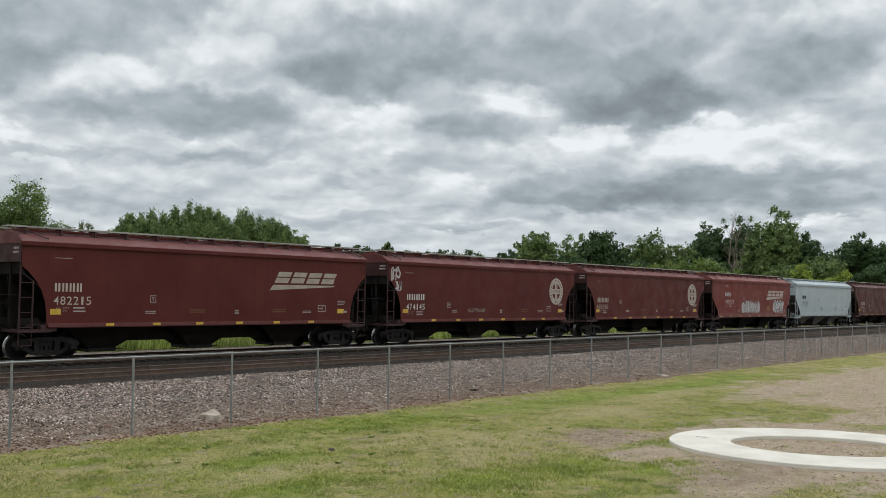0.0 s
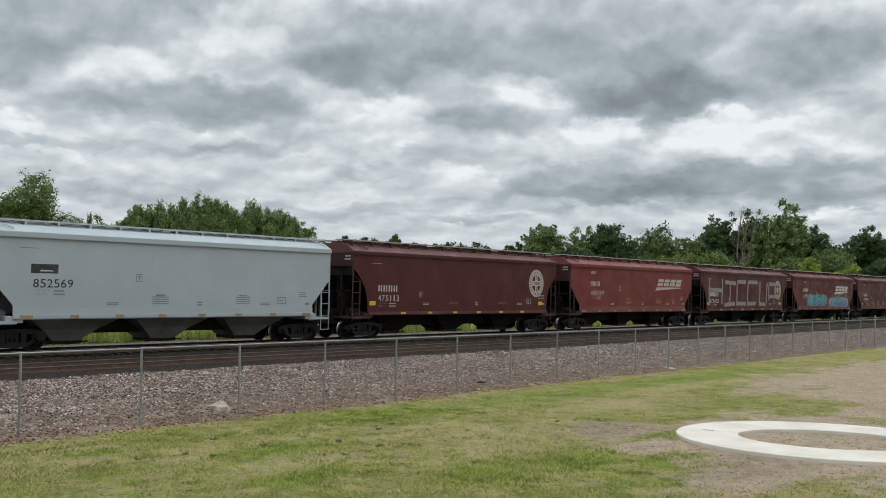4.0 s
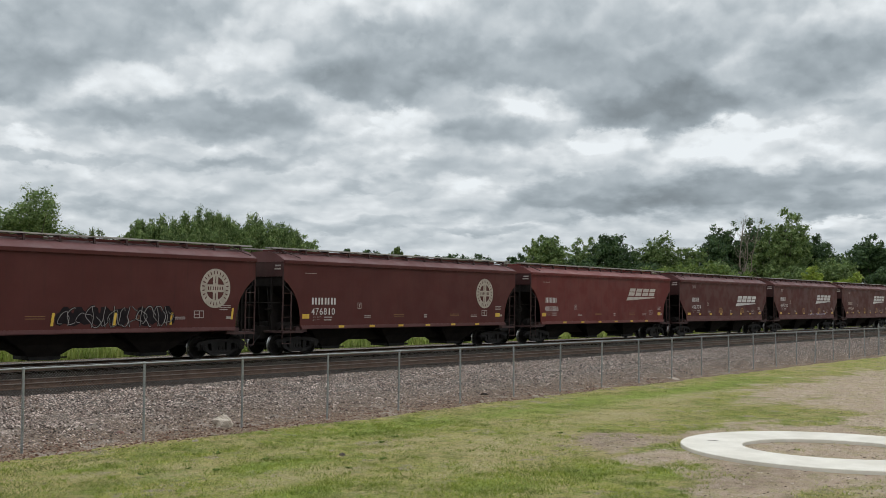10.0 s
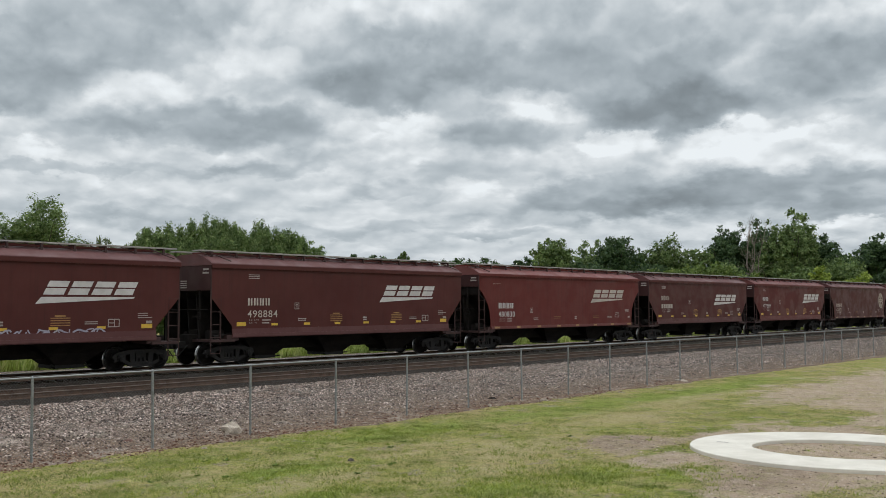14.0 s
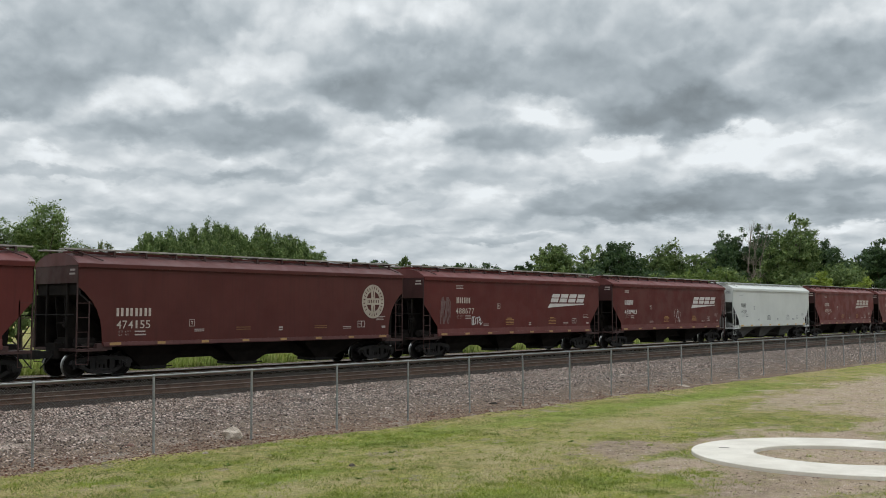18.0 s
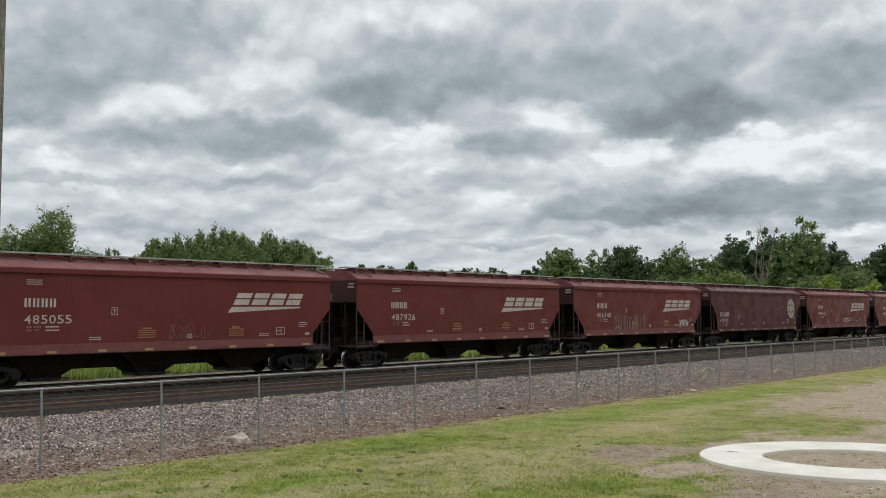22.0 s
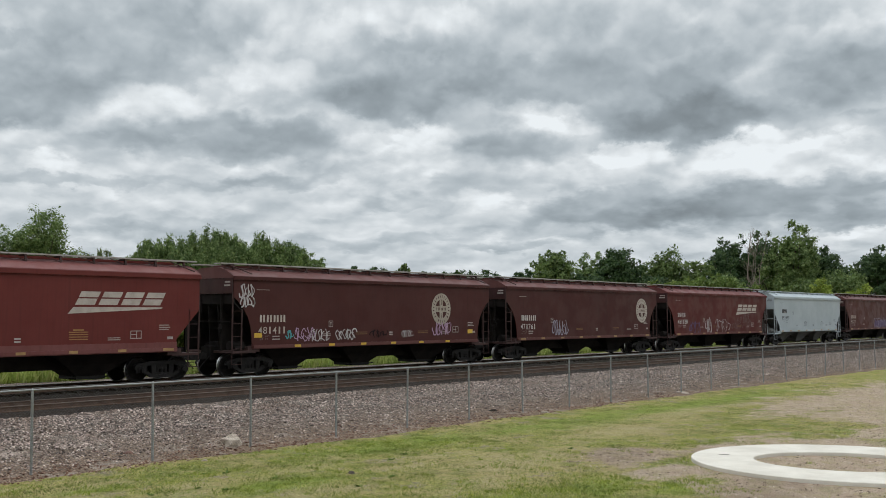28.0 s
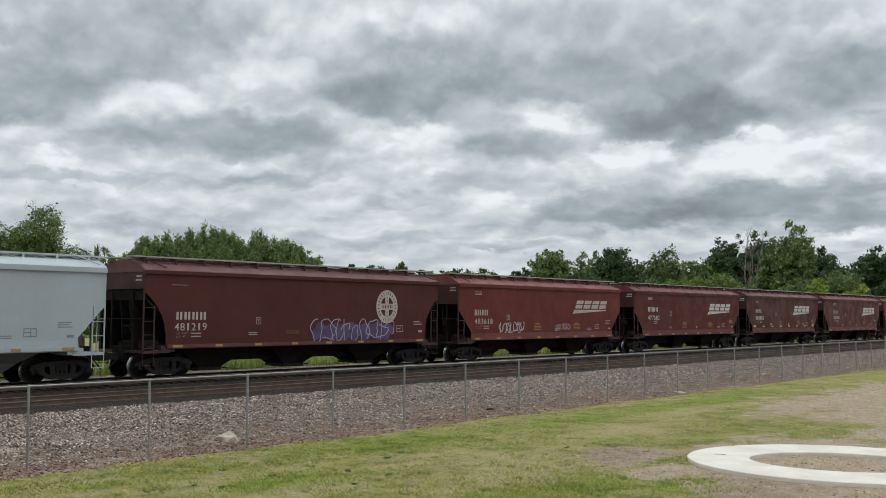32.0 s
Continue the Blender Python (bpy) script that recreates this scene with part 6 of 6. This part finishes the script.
def mark(car, kind, tone, emblem, number, seed):
    r = random.Random(seed)
    L = LEN[kind]
    old = kind == "o"
    ink = M_BLACK if tone in "wc" else M_WHITE if r.random() < .5 and tone != "r" else M_CREAM
    small = M_GREYINK if tone in "wc" else M_STENCIL
    nx0, nx1, nz = (2.42, 3.92, 1.80) if old else (2.45, 4.03, 2.20) if kind == "n" else (2.26, 3.82, 2.22) if seed == 21 else (3.24, 4.95, 2.24)
    if tone in "wc":
        nx0, nx1 = (2.45, 3.95) if tone == "w" else (2.36, 3.52)
    usual = ((nx0, nx0 + (1.4 if old else 1.15), 2.26 if old else 2.76), (nx0, nx1, nz), (5.3, 2.0) if old else (6.4, 2.5))
    (bx0, bx1, bz), (nx0, nx1, nz), (tx, tz) = PLACES.get(seed, usual)
    if number:
        part("car_number", digits(number, nx0, nx1, nz, .29), ink, car, "painted car number")
    else:
        part("car_number", flat(*[bar(nx0 + i * .27, nx0 + i * .27 + .19, nz, nz + .28) for i in range(6)]), ink, car, "faded unreadable car number")
    if tone == "w":
        part("owner_mark", flat(bar(2.36, 3.34, 2.73, 3.05)), M_BLACK, car, "small dark name panel")
        part("owner_mark", flat([(2.66, 2.79), (3.2, 2.80), (3.1, 2.84), (2.72, 2.85)], y=SIDE - .003), M_WHITE, car)
    else:
        st = (bx1 - bx0) / 4
        for k in range(8):
            x = bx0 + st * (k // 2) + (st * .46 if k % 2 else 0)
            part("owner_mark", shared(("owner_mark", k, bx0, bz), flat(bar(x, x + st * .27, bz, bz + .30)), ink), ink, car)
    if emblem == "c":
        disc, cuts = emblem_round(L, 4.62 if seed == 30 else 4.4 if seed == 34 else 3.49 if seed == 11 else 2.76)
        disc = part("round_emblem", disc, M_FADED if seed in (7, 10, 11, 19, 30) else M_CREAM, car, "cream round railway emblem with a cross")
        tagged(part("emblem_mark", cuts, PAINT[tone], disc), kind="stuff")
    elif emblem == "s":
        tint = M_FADED if seed == 0 else M_WHITE if kind == "n" or tone == "m" and kind == "m" else M_CREAM
        back, rise = EMBLEM.get(seed, ({"o": 6.3, "n": 6.45, "m": 5.94}[kind], 0.0))
        wedge, bars = emblem_slant(L, back, rise)
        badge = part("slanted_emblem", shared(("slanted_emblem", kind, back, rise, tint.name), wedge, tint), tint, car, "cream slanted railway emblem over a wedge")
        for k, one in enumerate(bars):
            part("emblem_bar", shared(("emblem_bar", kind, back, rise, k, tint.name), one, tint), tint, badge)
    # small stencils
    b = []
    x = nx0 + .1
    zz = nz - .26
    load = Build()
    small_text(load, "LT WT", x, zz, .065, .085)
    small_text(load, "LD LMT", x, zz + .12, .065, .085)
    part("load_stencil", load, small, car, "small painted load limit lines")
    for row in range(2):
        b.append(bar(x + .64, x + .64 + r.uniform(.38, .5), zz + .12 * row, zz + .12 * row + .05))
    b += frame_box(tx, tx + .25, tz, tz + .28, .025)
    b += [bar(tx + .07, tx + .18, tz + .17, tz + .21), bar(tx + .105, tx + .145, tz + .07, tz + .17)]
    qx = L - 3.75
    up = .16 if kind == "n" else 0.0
    b += frame_box(qx, qx + .46, 1.66, 1.96, .03) + [bar(qx + .24, qx + .27, 1.69, 1.93), bar(qx + .03, qx + .24, 1.80, 1.83)]
    for k in range(3):
        b.append(bar(qx + 1.2, qx + 1.2 + r.uniform(.35, .6), 1.98 + .08 * k, 2.01 + .08 * k))
    for k in range(2):
        b.append(bar(qx - .9, qx - .4, 1.62 + up + .07 * k, 1.65 + up + .07 * k))
        b.append(bar(L * .31, L * .31 + .45, 1.62 + up + .07 * k, 1.655 + up + .07 * k))
        b.append(bar(L * .54, L * .54 + .22, 1.60 + up + .10 * k, 1.66 + up + .10 * k))
    b.append(bar(L - 2.2, L - 1.95, 1.62 + up, 1.72 + up))
    if not old and tone not in "wc":
        for k in range(3):
            b.append(bar(nx0 + .04, nx0 + .60, 3.55 + .07 * k, 3.58 + .07 * k))
    else:
        b += [bar(1.95, 2.63, 3.58, 3.60)] if seed != 19 else []
    tagged(part("stencil", flat(*b), small, car, "small painted stencil lines and boxes"), kind="stuff")
    end = Build()
    for k in range(2):
        end.add([(CORNER - .012, -1.42, 3.72 + .14 * k), (CORNER - .012, -1.0 - .05 * k, 3.72 + .14 * k), (CORNER - .012, -1.0 - .05 * k, 3.79 + .14 * k), (CORNER - .012, -1.42, 3.79 + .14 * k)], [(0, 1, 2, 3)])
    if kind != "o":
        for k in range(4):
            end.add([(CORNER - .012, .1, 3.15 + .09 * k), (CORNER - .012, .55, 3.15 + .09 * k), (CORNER - .012, .55, 3.19 + .09 * k), (CORNER - .012, .1, 3.19 + .09 * k)], [(0, 1, 2, 3)])
    tagged(part("end_stencil", end, small, car), kind="stuff")
    # warning stencils in ochre
    w = []
    for x in (L * .42, L * .65):
        if not old:
            w.append(bar(x + .15, x + .55, 1.98 + .5 * up, 2.03 + .5 * up))
        w += [bar(x, x + .72, 1.66 + .5 * up + .085 * k, 1.69 + .5 * up + .085 * k) for k in range(2 if old else 4)]
    if tone not in "wc":
        tagged(part("warning_stencil", flat(*w), M_DIMOCHRE if old else M_OCHRE, car, "faded ochre warning lines"), kind="stuff")
    else:
        tagged(part("warning_stencil", flat(*w), M_GREYINK, car), kind="stuff")
    # reflectors along the sill
    vivid = kind == "n" or seed in (0, 1, 2, 5, 7, 11, 12, 22, 30)
    rz = 1.60 if kind == "n" else 1.18
    ry = SIDE if kind == "n" else -HALF - .068
    if seed == 10:
        for k in range(6):
            x, z = (3.75 + 2.38 * k, 1.42) if k < 5 else (16.12, 1.6)
            part("reflector", flat([(x, z), (x + .10, z), (x + .16, z + .46), (x + .06, z + .46)], y=SIDE - .012), M_YELLOW, car, "upright yellow reflective strip")
    for k in range(8 if seed != 10 else 0):
        x = 2.0 + (L - 4.4) * k / 7
        wd = .46 if k in (0, 7) else .34
        if old and vivid and k in (0, 7):
            part("reflector", flat(bar(x - .15, x + .25, 1.60, 1.80)), M_YELLOW, car, "yellow reflective strip")
            continue
        part("reflector", flat(bar(x, x + wd, rz, rz + (.16 if k in (0, 7) and kind == "n" else .10)), y=ry), M_YELLOW if vivid else M_AMBER, car, "yellow reflective strip")


for i, (ob, left, kind, tone, emblem, number) in enumerate(cars):
    mark(ob, kind, tone, emblem, number, i)


LAYERS = {}


def spray(i, name, build, colour, label=""):
    for k, one in enumerate(build):
        LAYERS[i] = LAYERS.get(i, 0) + 1
        lift = .004 + .0004 * LAYERS[i]
        one.v = [(p[0], -HALF - .006 - lift, p[2]) for p in one.v]
        part(name, one, SPRAY[colour], cars[i][0], label)


# sprayed paint, car by car
spray(1, "sprayed_tag", scrawl(0.95, 1.55, 3.20, 3.85, .07, 1, 3), "white", "white sprayed scrawl")
spray(1, "sprayed_tag", scrawl(1.25, 1.75, 2.70, 3.15, .05, 77, 4), "white")
spray(1, "sprayed_tag", scrawl(7.0, 8.4, 1.62, 1.85, .03, 2, 5), "grey")
spray(3, "sprayed_piece", spikes(6.3, 9.85, 1.40, 2.60, 3, 9), "white", "white sprayed jagged lettering")
spray(3, "sprayed_tag", scrawl(6.5, 9.7, 1.45, 2.5, .05, 4, 12), "grey")
spray(3, "sprayed_piece", fill(12.9, 15.05, 1.4, 2.62, 5, 4), "white", "white sprayed block lettering")
spray(3, "sprayed_tag", scrawl(13.0, 15.0, 1.45, 2.55, .05, 6, 5), "black")
big = []
for q in ([(2.19, 3.6), (2.13, 1.66)], [(4.46, 3.6), (4.36, 1.66)], [(2.25, 2.75), (4.4, 2.70)], [(4.9, 3.36), (6.86, 3.28)], [(5.90, 3.3), (5.76, 1.75)], [(4.82, 1.60), (6.72, 1.68)],
          [(7.15, 3.42), (8.8, 3.42)], [(7.18, 3.4), (7.05, 1.8)], [(6.95, 1.70), (8.85, 1.68)], [(9.2, 3.42), (11.05, 3.44)], [(9.22, 3.4), (9.08, 1.8)], [(9.0, 1.68), (10.75, 1.70)],
          [(11.62, 3.5), (11.48, 1.75)], [(11.45, 1.68), (12.75, 1.62)], [(13.10, 3.45), (12.85, 1.75)], [(13.48, 3.35), (13.38, 1.95)], [(13.45, 3.33), (14.85, 3.33)], [(14.85, 3.3), (14.82, 2.4)], [(13.5, 2.30), (14.85, 2.26)]):
    (ax, az), (cx, cz) = q
    big.append(Build())
    ribbon(big[-1], [(ax + (cx - ax) * s / 6 + .03 * math.sin(5 * s + ax), az + (cz - az) * s / 6 + .03 * math.sin(3 * s + az)) for s in range(7)], .30 if abs(cz - az) < .3 else .21)
spray(7, "sprayed_piece", big, "grey", "huge grey rolled letters across the whole side")
spray(8, "sprayed_piece", fill(9.5, 15.6, 1.25, 2.70, 71, 9), "rust", "rust and orange sprayed cloud behind the letters")
spray(8, "sprayed_tag", scrawl(3.8, 9.4, 1.28, 2.2, .09, 11, 8), "purple", "purple and lilac outer strokes")
spray(8, "sprayed_piece", fill(4.1, 9.1, 1.24, 2.10, 8, 7), "blue", "turquoise and blue sprayed piece")
spray(8, "sprayed_piece", fill(4.5, 9.0, 1.50, 2.62, 48, 6), "cyan")
spray(8, "sprayed_tag", scrawl(4.3, 9.0, 1.35, 2.55, .075, 10, 7), "navy")
spray(8, "sprayed_tag", scrawl(4.4, 9.1, 1.5, 2.6, .025, 72, 8), "lilac")
spray(8, "sprayed_tag", scrawl(9.2, 10.2, 1.4, 2.3, .10, 49, 3), "orange", "orange strokes")
spray(8, "sprayed_piece", spikes(10.0, 15.0, 1.30, 2.50, 9, 8), "lilac", "blue and lilac sprayed letters with dark strokes")
spray(8, "sprayed_piece", fill(10.3, 14.7, 1.35, 2.05, 50, 8), "blue")
spray(8, "sprayed_piece", fill(10.6, 13.4, 1.75, 2.35, 73, 5), "cyan")
spray(8, "sprayed_tag", scrawl(10.2, 14.8, 1.35, 2.45, .07, 12, 9), "navy")
spray(8, "sprayed_tag", scrawl(10.2, 14.9, 1.4, 2.6, .03, 13, 7), "white")
spray(8, "sprayed_tag", scrawl(11.6, 15.4, 2.2, 2.75, .04, 74, 5), "orange")
spray(10, "sprayed_piece", fill(8.8, 11.4, 1.38, 2.10, 81, 5), "black", "black sprayed bubble lettering")
spray(10, "sprayed_piece", fill(12.0, 13.4, 1.38, 2.14, 82, 3), "black")
spray(10, "sprayed_tag", scrawl(8.8, 13.4, 1.36, 2.12, .08, 14, 12), "black", "black sprayed scrawl with pale edges")
spray(10, "sprayed_tag", scrawl(8.8, 13.4, 1.36, 2.12, .022, 14, 12), "grey")
spray(14, "sprayed_tag", scrawl(8.6, 13.0, 1.28, 1.62, .05, 15, 12), "lilac", "pale sprayed scrawl on the sill")
spray(20, "sprayed_tag", scrawl(1.95, 2.75, 1.75, 3.1, .05, 16, 8), "faint", "faint grey scrawl")
spray(20, "sprayed_tag", scrawl(4.45, 5.25, 1.66, 2.1, .05, 17, 5), "white")
for k in range(5):
    spray(20, "sprayed_tag", scrawl(3.6 + 2.3 * k, 4.6 + 2.3 * k, 1.19, 1.40, .03, 18 + k, 4), "white")
spray(21, "sprayed_tag", scrawl(8.85, 9.65, 1.6, 2.5, .03, 24, 3), "white", "white sprayed outline")
spray(21, "sprayed_tag", scrawl(16.2, 16.9, 2.0, 3.7, .03, 25, 6), "faint")
spray(23, "sprayed_tag", scrawl(8.6, 10.4, 1.55, 2.15, .022, 26, 6), "faint", "thin faint scrawl")
spray(25, "sprayed_tag", scrawl(5.2, 9.2, 1.30, 2.38, .022, 27, 15), "grey", "long thin grey scrawl")
spray(25, "sprayed_tag", scrawl(13.5, 14.8, 1.58, 2.05, .05, 28, 7), "white")
spray(27, "sprayed_tag", scrawl(9.4, 11.2, 1.6, 2.0, .06, 29, 6), "white", "white sprayed initials")
spray(28, "sprayed_piece", fill(8.0, 10.9, 1.35, 2.1, 30, 5), "lilac", "pale blue sprayed piece")
spray(28, "sprayed_tag", scrawl(8.0, 10.9, 1.33, 2.15, .05, 31, 7), "cyan")
for k, (a, z0, z1, n) in enumerate(((1.05, 3.27, 3.80, 4), (1.15, 2.86, 3.28, 4))):
    spray(30, "sprayed_tag", scrawl(a, a + .7, z0, z1, .045, 32 + k, n), "white", "white and lilac sprayed scrawls")
spray(30, "sprayed_tag", scrawl(3.5, 3.95, 1.54, 1.88, .05, 60, 3), "cyan")
spray(30, "sprayed_tag", scrawl(4.0, 5.1, 1.42, 2.0, .05, 61, 5), "rose")
spray(30, "sprayed_tag", scrawl(4.9, 6.0, 1.40, 1.93, .035, 62, 5), "white")
spray(30, "sprayed_tag", scrawl(6.4, 7.65, 1.42, 1.92, .045, 63, 6), "white")
spray(30, "sprayed_tag", scrawl(8.5, 9.6, 1.50, 1.86, .04, 64, 5), "black")
spray(30, "sprayed_tag", scrawl(10.65, 11.4, 1.48, 1.82, .035, 65, 4), "white")
spray(30, "sprayed_tag", scrawl(12.85, 14.2, 1.56, 2.17, .05, 66, 5), "rose")
spray(31, "sprayed_tag", scrawl(5.15, 6.7, 1.40, 2.25, .05, 35, 6), "lilac", "pale sprayed scrawl")
spray(32, "sprayed_tag", scrawl(3.95, 5.55, 1.25, 2.1, .05, 36, 5), "purple", "row of white sprayed scrawls")
spray(32, "sprayed_tag", scrawl(6.45, 7.35, 1.28, 2.4, .06, 37, 4), "white")
spray(32, "sprayed_tag", scrawl(8.1, 10.35, 1.3, 2.26, .03, 38, 5), "white")
spray(32, "sprayed_tag", scrawl(11.9, 14.25, 1.95, 2.62, .035, 39, 7), "faint")
spray(32, "sprayed_tag", scrawl(10.6, 13.0, 1.5, 1.95, .03, 58, 7), "faint")
spray(34, "sprayed_piece", fill(9.2, 14.0, 1.30, 2.15, 40, 7), "purple", "dark purple outlined sprayed piece")
spray(34, "sprayed_tag", scrawl(9.05, 14.2, 1.25, 2.27, .04, 41, 9), "lilac")
spray(35, "sprayed_tag", scrawl(4.2, 6.4, 1.5, 2.1, .05, 42, 7), "white", "white sprayed scrawls")
spray(35, "sprayed_tag", scrawl(9.4, 11.0, 1.6, 2.0, .04, 43, 5), "white")


# ---------------------------------------------------------------- movement
def motions():
    for ob, left, *rest in cars:
        walk(ob, [(t, pose(left - SPEED * t - GAIN * t * t / 2, 33.84, 0)) for t in range(0, 33, 4)])
    wheels = [o for o in scene.objects if o.name.split(".")[0] == "wheelset"]
    lead = wheels[0]
    rows = []
    for k in range(961):
        t = k / 30
        turn = -(SPEED * t + GAIN * t * t / 2) / .457
        rows.append((t, pose(0, 0, 0, 0, math.degrees(turn) % 360, 0)))
    walk(lead, rows)
    for o in wheels[1:]:
        o.rotation_mode = "QUATERNION"
        o.animation_data_create()
        o.animation_data.action = lead.animation_data.action
        o.animation_data.action_slot = lead.animation_data.action_slot
    # the cloud layer drifts slowly
    walk(sky_cover, [(t, pose(0, 0, 0, 0, 0, -0.053 * t)) for t in (0, 8, 16, 24, 32)])


motions()
